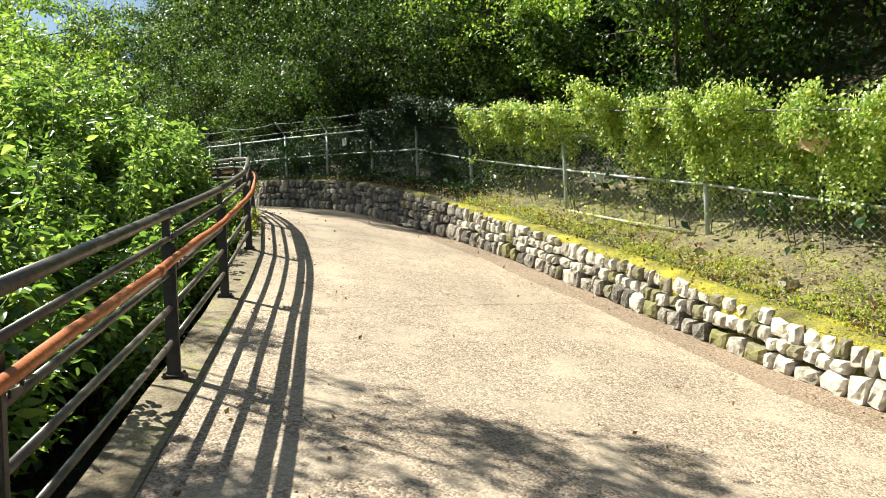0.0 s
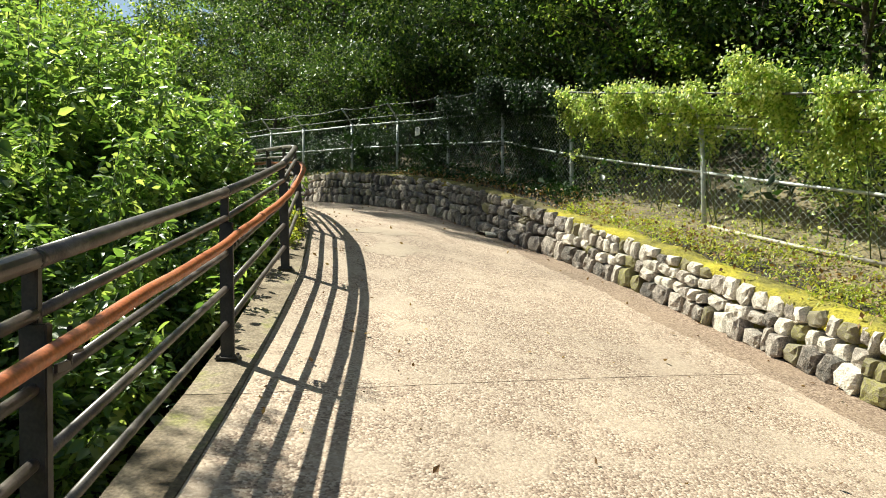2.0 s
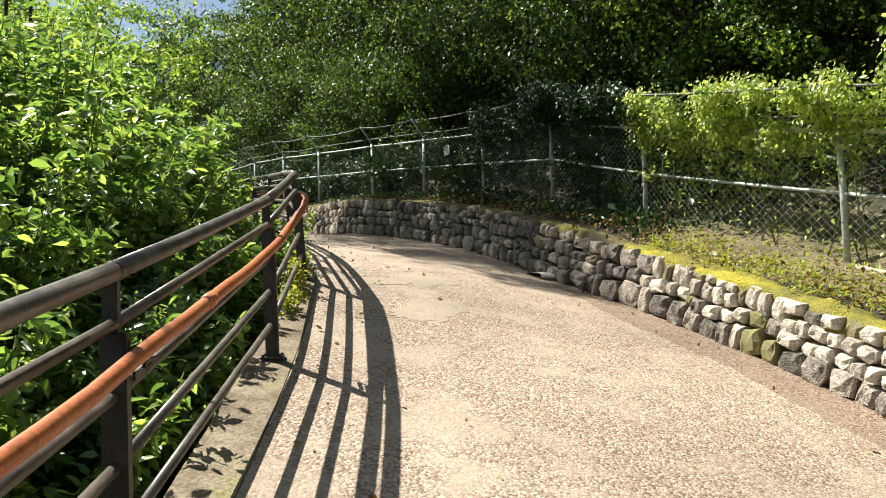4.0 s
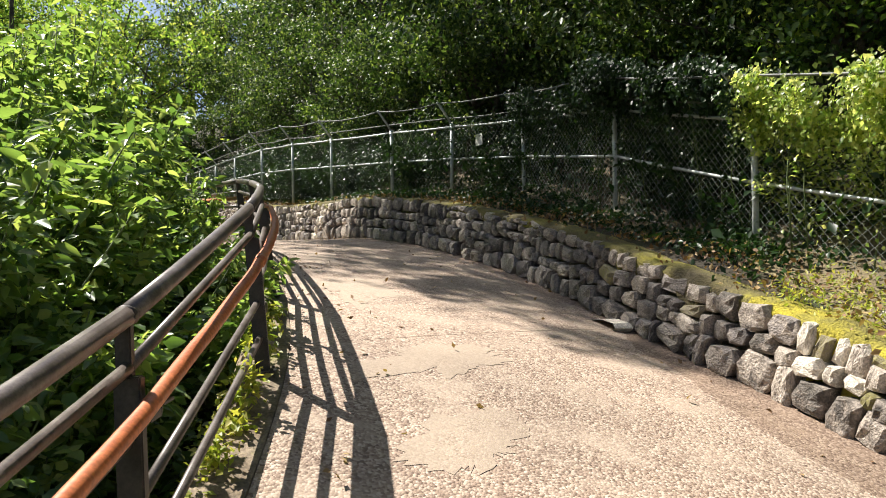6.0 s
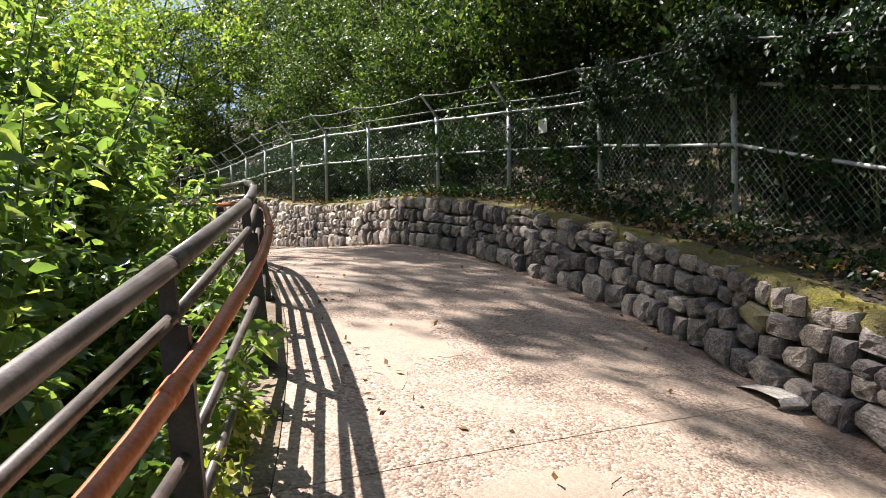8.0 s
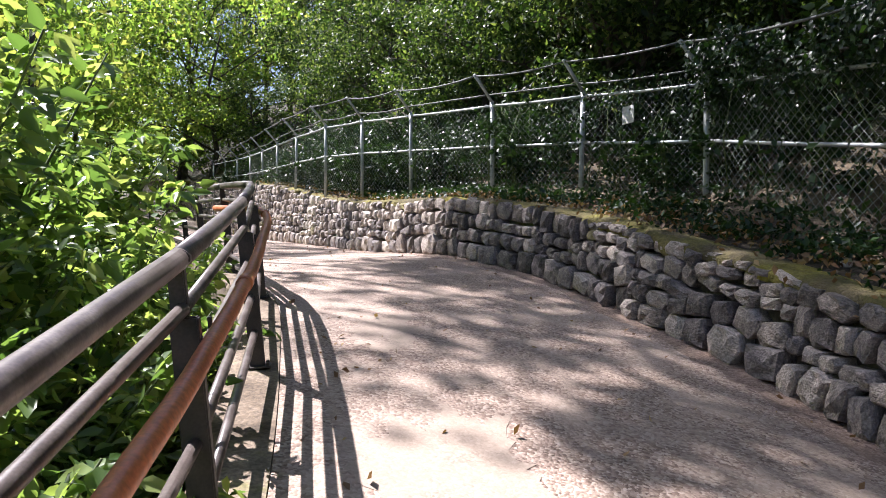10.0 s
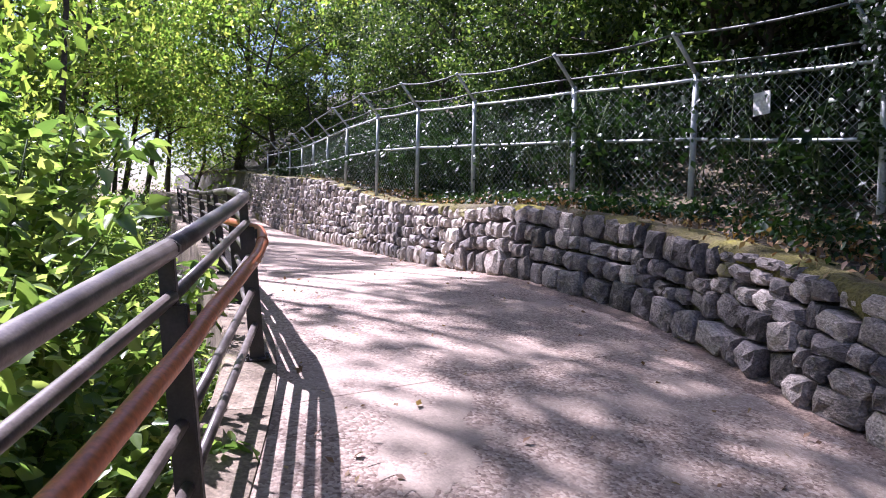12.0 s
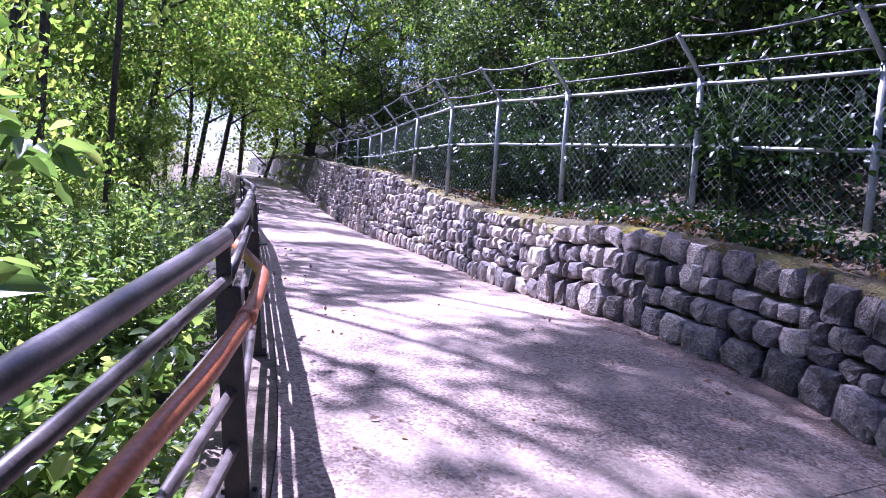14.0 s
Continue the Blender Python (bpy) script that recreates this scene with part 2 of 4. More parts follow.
def mesh_of(name, verts, faces, material, smooth=False):
    me = bpy.data.meshes.new(name)
    me.from_pydata([tuple(v) for v in verts], [], [tuple(f) for f in faces])
    me.materials.append(material)
    if smooth:
        me.polygons.foreach_set("use_smooth", [True] * len(me.polygons))
    me.update()
    return me


def child(name, me, parent, label=""):
    ob = new(name, me)
    ob.parent = parent
    if label:
        ob["label"] = label
    return ob


def empty(name, place=(0, 0, 0)):
    ob = new(name)
    ob.location = place
    ob.empty_display_size = 0.2
    return ob


def soup(name, verts, tris, material):
    """A large triangle mesh from arrays."""
    me = bpy.data.meshes.new(name)
    verts, tris = np.asarray(verts, np.float32), np.asarray(tris, np.int32)
    me.vertices.add(len(verts))
    me.vertices.foreach_set("co", verts.ravel())
    me.loops.add(tris.size)
    me.loops.foreach_set("vertex_index", tris.ravel())
    me.polygons.add(len(tris))
    me.polygons.foreach_set("loop_start", np.arange(0, tris.size, 3, dtype=np.int32))
    me.materials.append(material)
    me.update(calc_edges=True)
    return me


def unit(v):
    return v / np.maximum(np.linalg.norm(v, axis=-1, keepdims=True), 1e-9)


def leaf_mesh(name, places, size, material, aspect=0.55, droop=0.5, away=None, fold=0.25, face=(-0.2, 0.05, 1.0), loose=0.65, oval=False):
    """Folded leaves of about the given length: two triangles to each side of a midrib, at random turns."""
    places = np.asarray(places, float)
    n = len(places)
    way = rng.normal(size=(n, 3))
    if away is not None:
        way = way * 0.7 + away
    way[:, 2] -= droop
    way = unit(way)
    up = rng.normal(size=(n, 3)) * loose + np.array(face)
    side = unit(np.cross(way, up))
    nor = np.cross(side, way)
    s = (size * rng.uniform(0.55, 1.35, n))[:, None]
    w = s * aspect * 0.5
    lift = fold * w * nor
    v = np.stack([places, places + way * s * 0.42 + side * w + lift, places + way * s - nor * s * 0.12, places + way * s * 0.42 - side * w + lift], 1).reshape(-1, 3)
    if oval:
        low, high, tip = places + way * s * 0.30 + lift, places + way * s * 0.66 + lift * 0.6, places + way * s - nor * s * 0.12
        v = np.stack([places, low + side * w, high + side * w * 0.72, tip, high - side * w * 0.72, low - side * w], 1).reshape(-1, 3)
        b = (np.arange(n) * 6)[:, None]
        t = np.concatenate([b + [0, 1, 2], b + [0, 2, 3], b + [0, 3, 4], b + [0, 4, 5]], 1).reshape(-1, 3)
        return soup(name, v, t, material)
    b = (np.arange(n) * 4)[:, None]
    t = np.concatenate([b + [0, 1, 2], b + [0, 2, 3]], 1).reshape(-1, 3)
    return soup(name, v, t, material)


def tube_data(points, radii, sides=8, cap=True):
    """Verts and faces of a tapered tube along points."""
    pts = [Vector(p) for p in points]
    if np.isscalar(radii):
        radii = [radii] * len(pts)
    verts, faces = [], []
    ref = None
    for i, p in enumerate(pts):
        d = (pts[min(i + 1, len(pts) - 1)] - pts[max(i - 1, 0)]).normalized()
        if ref is None:
            ref = d.orthogonal().normalized()
        a = (ref - d * ref.dot(d)).normalized()
        ref = a
        b = d.cross(a)
        for k in range(sides):
            q = 2 * math.pi * k / sides
            verts.append(p + (a * math.cos(q) + b * math.sin(q)) * radii[i])
    for i in range(len(pts) - 1):
        for k in range(sides):
            k2 = (k + 1) % sides
            faces.append((i * sides + k, i * sides + k2, (i + 1) * sides + k2, (i + 1) * sides + k))
    if cap:
        faces.append(tuple(range(sides))[::-1])
        faces.append(tuple((len(pts) - 1) * sides + k for k in range(sides)))
    return verts, faces


def tubes(name, runs, material, sides=8):
    """One mesh of several tubes: runs of (points, radii)."""
    verts, faces = [], []
    for pts, rad in runs:
        v, f = tube_data(pts, rad, sides)
        o = len(verts)
        verts += v
        faces += [tuple(i + o for i in q) for q in f]
    return mesh_of(name, verts, faces, material, smooth=True)


def block_data(size, at=(0, 0, 0), bevel=0.006):
    bm = bmesh.new()
    bmesh.ops.create_cube(bm, size=1.0, matrix=Matrix.Translation(at) @ Matrix.Diagonal((*size, 1)))
    bmesh.ops.bevel(bm, geom=list(bm.edges), offset=bevel, segments=2, affect="EDGES")
    v = [x.co.copy() for x in bm.verts]
    bm.verts.index_update()
    f = [[x.index for x in q.verts] for q in bm.faces]
    bm.free()
    return v, f


def blocks(name, items, material):
    verts, faces = [], []
    for size, at, bevel in items:
        v, f = block_data(size, at, bevel)
        o = len(verts)
        verts += v
        faces += [[i + o for i in q] for q in f]
    return mesh_of(name, verts, faces, material)


# ---- the plan: left and right edge of the path, pair by pair ----
PAIRS = [
    ((-0.97, -40.09, -6.42), (5.41, -40.11, -7.57)),
    ((-0.95, -12.03, -2.01), (5.34, -11.04, -2.57)),
    ((-1.02, -4.01, -0.67), (4.98, -1.82, -0.99)),
    ((-1.20, 0.00, 0.03), (4.36, 2.98, -0.16)),
    ((-1.49, 2.36, 0.44), (3.68, 5.56, 0.29)),
    ((-1.84, 4.82, 0.89), (2.80, 7.77, 0.76)),
    ((-2.26, 7.30, 1.33), (1.92, 10.08, 1.26)),
    ((-2.71, 9.68, 1.88), (0.70, 12.43, 1.86)),
    ((-3.19, 11.69, 2.41), (-0.54, 14.43, 2.33)),
    ((-3.96, 13.62, 2.74), (-1.68, 16.64, 2.76)),
    ((-4.87, 15.43, 2.97), (-2.77, 18.25, 3.06)),
    ((-5.87, 17.15, 3.17), (-4.01, 20.15, 3.29)),
    ((-7.52, 19.15, 3.25), (-5.41, 21.35, 3.43)),
    ((-9.61, 21.55, 3.28), (-7.21, 23.15, 3.37)),
    ((-11.81, 24.15, 3.32), (-9.31, 25.75, 3.34)),
    ((-15.81, 28.36, 3.46), (-13.11, 29.65, 3.34)),
    ((-20.10, 33.06, 3.65), (-17.11, 34.16, 3.41)),
    ((-25.09, 38.57, 3.88), (-22.40, 40.26, 3.70)),
    ((-33.37, 47.58, 4.60), (-30.58, 49.08, 4.36)),
    ((-45.82, 60.11, 5.00), (-43.32, 61.91, 5.00)),
    ((-74.70, 90.19, 6.00), (-72.20, 91.99, 6.00)),
]
LAST = len(PAIRS) - 1


def spline(ctrl, u):
    """Catmull-Rom through control points, u counted in points."""
    u = min(max(u, 0.0), len(ctrl) - 1 - 1e-6)
    i = int(u)
    t = u - i
    p = [Vector(ctrl[min(max(k, 0), len(ctrl) - 1)]) for k in (i - 1, i, i + 1, i + 2)]
    return 0.5 * (2 * p[1] + (p[2] - p[0]) * t + (2 * p[0] - 5 * p[1] + 4 * p[2] - p[3]) * t * t + (3 * p[1] - p[0] - 3 * p[2] + p[3]) * t ** 3)


LEFT, RIGHT = [a for a, b in PAIRS], [b for a, b in PAIRS]


def edge_l(u):
    return spline(LEFT, u)


def edge_r(u):
    return spline(RIGHT, u)


def across(u):
    """Level unit vector from the left edge to the right one."""
    d = edge_r(u) - edge_l(u)
    d.z = 0
    return d.normalized()


def wall_out(u):
    """Level unit vector square to the wall, away from the path."""
    d = edge_r(min(u + 0.05, LAST - 0.01)) - edge_r(max(u - 0.05, 0))
    return Vector((d.y, -d.x, 0)).normalized()


def rail_out(u):
    d = edge_l(min(u + 0.05, LAST - 0.01)) - edge_l(max(u - 0.05, 0))
    return Vector((-d.y, d.x, 0)).normalized()


WALL_H = [0.45, 0.45, 0.45, 0.46, 0.50, 0.56, 0.59, 0.63, 0.69, 0.74, 0.75, 0.79, 0.80, 0.86, 1.0, 1.5, 1.7, 1.8, 1.8, 1.8, 1.8]
BATTER = 0.22


def wall_height(u):
    return spline([(0, 0, h) for h in WALL_H], u).z


def wall_top(u):
    return edge_r(u) + wall_out(u) * (0.06 + BATTER * wall_height(u)) + Vector((0, 0, wall_height(u)))


def strip(us, rows_at):
    """Verts and quads of a ribbon: rows_at(u) gives the points across it."""
    verts, faces, n = [], [], 0
    for i, u in enumerate(us):
        row = rows_at(u)
        n = len(row)
        verts += row
        if i:
            for k in range(n - 1):
                a = (i - 1) * n + k
                faces.append((a, a + 1, a + n + 1, a + n))
    return verts, faces


def span(a, b, step):
    k = max(2, int(round((b - a) / step)) + 1)
    return [a + (b - a) * i / (k - 1) for i in range(k)]


# ---- ground ----
def land_row(u):
    """The hillside across the path: ravine on the one side, bank and wooded slope on the other."""
    l, r, o, q = edge_l(u), edge_r(u), wall_out(u), rail_out(u)
    top = wall_top(u)
    row = []
    for d, h in ((45, -9.0), (30, -8.5), (20, -7.0), (12, -5.0), (7, -3.3), (4.0, -2.2), (2.2, -1.6), (1.0, -1.3), (0.45, -1.1), (0.22, -0.9)):
        n = noise.noise(Vector((l.x * 0.3 + d * 0.2, l.y * 0.3, d))) * min(1.0, d * 0.15)
        p = l + q * d
        row.append(Vector((p.x, p.y, l.z + h + n)))
    row.append(l + Vector((0, 0, -0.35)))
    row.append(r + Vector((0, 0, -0.35)))
    row.append(r + o * 0.2 + Vector((0, 0, -0.2)))
    row.append(Vector((top.x, top.y, top.z - 0.06)) + o * 0.05)
    for d, h in ((0.35, 0.02), (0.8, 0.10), (1.3, 0.22), (2.2, 0.8), (4, 2.0), (7, 4.0), (12, 7.5), (20, 12.5), (32, 18.0), (50, 22.0)):
        n = noise.noise(Vector((top.x * 0.5 + d, top.y * 0.5, d * 0.3))) * min(1.2, d * 0.12)
        p = top + o * d
        row.append(Vector((p.x, p.y, top.z + h + n)))
    return row


v, f = strip(span(0, LAST - 0.01, 0.125), land_row)
ground = tagged(new("ground", mesh_of("ground", v, f, SOIL, smooth=True)), "dark leaf-strewn forest soil on a wooded hillside", "ground", kind="structure")
far_land = []
for i in range(13):
    for k in range(13):
        x, y = -900 + 150 * i, -900 + 150 * k
        far_land.append((x, y, -16 + 5 * noise.noise(Vector((x * 0.01, y * 0.01, 0)))))
tagged(new("ground", mesh_of("valley", far_land, [(i * 13 + k, (i + 1) * 13 + k, (i + 1) * 13 + k + 1, i * 13 + k + 1) for i in range(12) for k in range(12)], SOIL, smooth=True)),
       "dark valley floor far below the path", "ground", kind="structure")

# ---- path: slabs of washed concrete with open joints ----
pavement = tagged(empty("pavement"), "beige exposed-aggregate concrete path with joints and pale patches", "path", kind="structure")
JOINTS = [0.5, 2.0, 3.6, 5.75, 8.25, 10.6, 12.6, 14.6, 16.6, 18.6, 19.9]


def slab_row(u):
    l, r = edge_l(u), edge_r(u)
    a, b = l + across(u) * 0.17, r + wall_out(u) * 0.1
    row = []
    for k in range(9):
        w = k / 8
        p = a + (b - a) * w
        row.append(p + Vector((0, 0, 0.02 * math.sin(math.pi * w))))
    return [row[0] - Vector((0, 0, 0.2))] + row + [row[-1] - Vector((0, 0, 0.2))]


for a, b in zip(JOINTS, JOINTS[1:]):
    v, f = strip(span(a, b - 0.004, 0.08), slab_row)
    n = 11
    f += [tuple(range(n))[::-1], tuple(len(v) - n + k for k in range(n))]
    child("slab", mesh_of("slab", v, f, CONCRETE), pavement)


def kerb_row(u):
    l, r = edge_l(u), edge_r(u)
    q = rail_out(u)
    a = l + across(u) * 0.17
    out = l + q * (0.14 + 0.02 * noise.noise(Vector((u * 3, 0, 0))))
    z = Vector((0, 0, 0.004))
    return [a - Vector((0, 0, 0.2)), a - across(u) * 0.006 + z, l + z + q * 0.02, out + z, out + q * 0.02 - Vector((0, 0, 0.03)), out + q * 0.05 - Vector((0, 0, 1.2))]


for a, b in zip(JOINTS, JOINTS[1:]):
    v, f = strip(span(a, b - 0.003, 0.08), kerb_row)
    child("kerb", mesh_of("kerb", v, f, KERB), pavement, "mossy concrete kerb strip under the railing")


def ground_point(u, w, lift=0.0):
    """A point on the path, w of the way from the left edge to the right."""
    a, b = edge_l(u) + across(u) * 0.17, edge_r(u) + wall_out(u) * 0.1
    return a + (b - a) * w + Vector((0, 0, 0.02 * math.sin(math.pi * min(max(w, 0), 1)) + lift))


def blot(name, u, w, ru, rw, material, lift, seed, ragged=0.35):
    """A thin flat patch on the path with a ragged outline."""
    verts, n = [ground_point(u, w, lift)], 96
    for ring in (0.5, 1.0):
        for k in range(n):
            a = 2 * math.pi * k / n
            g = ring * (1 + ragged * noise.noise(Vector((math.cos(a) * 1.6 + seed, math.sin(a) * 1.6, seed * 3.1))) + 0.6 * ragged * noise.noise(Vector((math.cos(a) * 5 + seed, math.sin(a) * 5, seed))) + 0.35 * ragged * noise.noise(Vector((math.cos(a) * 17 + seed, math.sin(a) * 17, seed))))
            verts.append(ground_point(u + ru * g * math.cos(a), w + rw * g * math.sin(a), lift * (1.0 if ring < 1 else 0.6)))
    faces = [(0, 1 + k, 1 + (k + 1) % n) for k in range(n)] + [(1 + k, 1 + n + k, 1 + n + (k + 1) % n, 1 + (k + 1) % n) for k in range(n)]
    return child(name, mesh_of(name, verts, faces, material), pavement)


for k, (u, w, ru, rw) in enumerate(((8.0, 0.32, 0.15, 0.15), (9.12, 0.23, 0.36, 0.11), (10.3, 0.24, 0.25, 0.09), (7.45, 0.3, 0.16, 0.09))):
    blot("patch", u, w, ru, rw, PATCH, 0.004, k + 1.0, 0.6)


def dirt_row(u):
    l, r = edge_l(u), edge_r(u)
    g = float(np.interp(u, (3, 5, 7.4, 8.6, 10), (0.8, 0.75, 0.7, 0.4, 0.22))) + 0.24 * noise.noise(Vector((u * 2.3, 1, 0))) + 0.09 * noise.noise(Vector((u * 9, 4, 0))) + 0.05 * noise.noise(Vector((u * 31, 4, 0)))
    wide = (r - l).length
    side = (r - l) / wide

    def at(back, lift):
        return r - side * back + Vector((0, 0, lift + 0.02 * math.sin(math.pi * max(0.0, back) / wide)))

    return [at(g, -0.008), at(g * 0.8, 0.006), at(g * 0.5, 0.009), at(g * 0.2, 0.010), at(-0.1, 0.03)]



v, f = strip(span(2, 17, 0.015), dirt_row)
child("dirt_strip", mesh_of("dirt_strip", v, f, DIRT, smooth=True), pavement, "brown silt washed along the foot of the wall")

# ---- verge between the wall and the fence ----
def verge_row(u):
    t, o = wall_top(u), wall_out(u)
    row = []
    for k in range(9):
        d = 0.25 + 0.27 * k
        h = float(np.interp(d, (0.05, 0.45, 0.8, 1.3, 2.2, 4.0), (-0.12, -0.05, 0.09, 0.22, 0.8, 2.0)))
        p = t + o * d
        row.append(Vector((p.x, p.y, t.z + h + 0.05 + 0.04 * noise.noise(p * 1.7) + 0.025 * noise.noise(p * 6.0))))
    return row


# Past 8.0 the soil is browner and also darkened for the shade there.
for a, b, material, label in ((1.5, 8.0, BANK, "strip of soil, dry leaves and weeds above the wall"), (8.0, 18, BANK_SHADED, "brown soil and leaf litter above the wall, darkened for shade")):
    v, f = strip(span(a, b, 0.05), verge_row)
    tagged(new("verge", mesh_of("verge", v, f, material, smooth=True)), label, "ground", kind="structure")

# ---- retaining wall ----
stone_wall = tagged(empty("wall_retaining", tuple(edge_r(6))), "low mortared fieldstone retaining wall with a mossy coping", "wall", kind="structure")
BASE = Vector(stone_wall.location)


def core_row(u):
    r, o, t = edge_r(u), wall_out(u), wall_top(u)
    return [p - BASE for p in (r + o * 0.07 - Vector((0, 0, 0.25)), t + o * 0.03 - Vector((0, 0, 0.035)), t + o * 0.35 - Vector((0, 0, 0.035)), r + o * 0.55 - Vector((0, 0, 0.25)))]


for a, b, material in ((1.0, 7.4, MORTAR_MOSSY), (7.4, 19.5, MORTAR)):
    v, f = strip(span(a, b, 0.06), core_row)
    child("mortar_core", mesh_of("mortar_core", v, f, material), stone_wall)


def coping_row(u):
    t, o = wall_top(u), wall_out(u)
    row = []
    wide = 0.42 + 0.16 * noise.noise(Vector((u * 1.7, 2, 0)))
    drip = max(0.0, noise.noise(Vector((u * 5.0, 7, 0))) + 0.1) * (0.32 if u < 8.5 else 0.12)
    for d, h in ((-0.085 - 0.1 * drip, -0.07 - drip), (-0.095, -0.02), (-0.05, 0.025), (0.05, 0.045), (0.5 * wide, 0.04), (wide, 0.0), (wide + 0.1, -0.06)):
        p = t + o * d + Vector((0, 0, h))
        k = 0.03 * noise.noise(p * 3.0) + 0.02 * noise.noise(p * 9.0)
        row.append(p + Vector((0, 0, k)) - o * (k if d < 0 else 0) - BASE)
    return row


for a, b, material, label in ((1.0, 7.6, MOSS, "thick yellow-green moss on top of the wall"), (7.6, 19.5, MOSS_DULL, "patchy brown and yellow moss on top of the wall")):
    v, f = strip(span(a, b, 0.02), coping_row)
    child("moss_coping", mesh_of("moss_coping", v, f, material, smooth=True), stone_wall, label)


def stone_mesh(k, material):
    """A squared field stone: an uneven rounded outline, a broad rough face and a worn rim."""
    r = random.Random(100 + k)
    sides, power = 8, r.uniform(5.0, 9.0)
    turn = r.uniform(-0.1, 0.1)
    outline = []
    for j in range(sides):
        a = 2 * math.pi * j / sides + turn + r.uniform(-0.14, 0.14)
        c, d = math.cos(a), math.sin(a)
        g = 0.5 / (abs(c) ** power + abs(d) ** power) ** (1 / power) * r.uniform(0.86, 1.05)
        outline.append((c * g, d * g))
    verts, tip = [], (r.uniform(-0.15, 0.15), r.uniform(-0.15, 0.15))
    for depth, size in ((0.45, 0.9), (-0.30, 1.0), (-0.43, 0.92), (-0.49, 0.6)):
        for x, z in outline:
            g = size * (1.0 if depth > 0 else r.uniform(0.93, 1.05))
            verts.append((x * g, depth + (0.0 if depth > 0 else r.uniform(-0.06, 0.06)), z * g))
    verts.append((tip[0], -0.52 + r.uniform(-0.05, 0.05), tip[1]))
    faces = []
    for ring in range(3):
        for j in range(sides):
            a, b = ring * sides + j, ring * sides + (j + 1) % sides
            faces.append((a, b, b + sides, a + sides))
    faces += [(3 * sides + j, 3 * sides + (j + 1) % sides, 4 * sides) for j in range(sides)]
    return mesh_of("stone", verts, faces, material)


STONES = {m.name: [stone_mesh(k, m) for k in range(9)] for m in (STONE, STONE_SHADED, STONE_PALE, STONE_MOSSY)}
far_stones, made = {m.name: ([], []) for m in (STONE, STONE_SHADED, STONE_PALE, STONE_MOSSY)}, 0
srand = random.Random(11)
u = 3.0
arc = [3.0]
while arc[-1] < 17.5:
    arc.append(arc[-1] + 0.02)
lens = [0.0]
for a, b in zip(arc, arc[1:]):
    lens.append(lens[-1] + (edge_r(b) - edge_r(a)).length)


def u_at(s):
    return float(np.interp(s, lens, arc))


wall_len = lens[-1]
seg = 0.0
while seg < wall_len:
    seg_end = seg + srand.uniform(0.55, 1.25)
    low, course = 0.0, 0
    um = u_at((seg + seg_end) / 2)
    total = wall_height(um)
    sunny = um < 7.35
    while total - low > 0.06:
        tall_course = srand.uniform(0.19, 0.30) if course == 0 else srand.uniform(0.12, 0.19) if sunny else srand.uniform(0.11, 0.21)
        if total - low < tall_course * 1.5:
            tall_course = total - low
        s = seg
        while s < seg_end - 0.04:
            wide = srand.uniform(0.11, 0.22) if sunny else srand.uniform(0.12, 0.30)
            if course == 0:
                wide *= 1.35
            if seg_end - s - wide < 0.09:
                wide = seg_end - s
            wide = min(wide, 0.42)
            uu = u_at(s + wide / 2)
            tall = tall_course * srand.uniform(0.82, 1.16)
            r, o = edge_r(uu), wall_out(uu)
            along = (edge_r(min(uu + 0.03, LAST)) - edge_r(uu - 0.03)).normalized()
            mid = low + tall_course / 2 + srand.uniform(-0.02, 0.02)
            p = r + o * (0.06 + BATTER * mid + srand.uniform(-0.02, 0.025)) + Vector((0, 0, mid))
            upv = o.cross(along).normalized()
            if upv.z < 0:
                upv = -upv
            pick = srand.random()
            # Paler stones for the sunlit stretch, darker beyond: light and shade set by colour.
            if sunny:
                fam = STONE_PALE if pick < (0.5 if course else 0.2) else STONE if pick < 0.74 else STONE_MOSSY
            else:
                fam = STONE_SHADED if pick < 0.45 else STONE if pick < 0.88 else STONE_MOSSY if pick < 0.91 else STONE
            if abs(uu - 12.75) < 0.05 or abs(uu - 14.3) < 0.05:
                fam = STONE_PALE
            rot = Matrix((along, o, upv)).transposed().to_4x4()
            tilt = Matrix.Rotation(srand.uniform(-0.24, 0.24), 4, "Y")
            m = Matrix.Translation(p - BASE) @ rot @ tilt @ Matrix.Diagonal((wide * 1.0, srand.uniform(0.2, 0.28), tall * 1.03, 1))
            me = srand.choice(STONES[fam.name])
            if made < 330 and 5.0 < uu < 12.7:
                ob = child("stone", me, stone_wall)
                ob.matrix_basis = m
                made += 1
            else:
                far_v, far_f = far_stones[fam.name]
                o0 = len(far_v)
                far_v += [m @ x.co for x in me.vertices]
                far_f += [tuple(i + o0 for i in q.vertices) for q in me.polygons]
            s += wide + srand.uniform(0.0, 0.02)
        low += tall_course
        course += 1
    seg = seg_end
for fam, label in ((STONE, "brown-grey fieldstones of the wall"), (STONE_SHADED, "fieldstones of the wall, darkened for its shaded stretch"), (STONE_PALE, "pale fieldstones of the wall"), (STONE_MOSSY, "moss-stained fieldstones of the wall")):
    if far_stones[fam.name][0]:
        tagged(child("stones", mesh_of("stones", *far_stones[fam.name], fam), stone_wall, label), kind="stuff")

# ---- railing along the ravine ----
railing = tagged(empty("railing", tuple(edge_l(6))), "dark brown painted steel pipe railing bolted to the path edge", "railing")
RBASE = Vector(railing.location)
POSTS = [0.85, 1.1, 1.35, 1.6, 1.85, 2.15, 2.55, 3.0, 4.0, 5.0, 6.0, 7.0, 8.0, 9.0, 10.0, 11.0, 11.8, 12.6, 13.4, 14.2, 14.8, 15.4, 16.0]


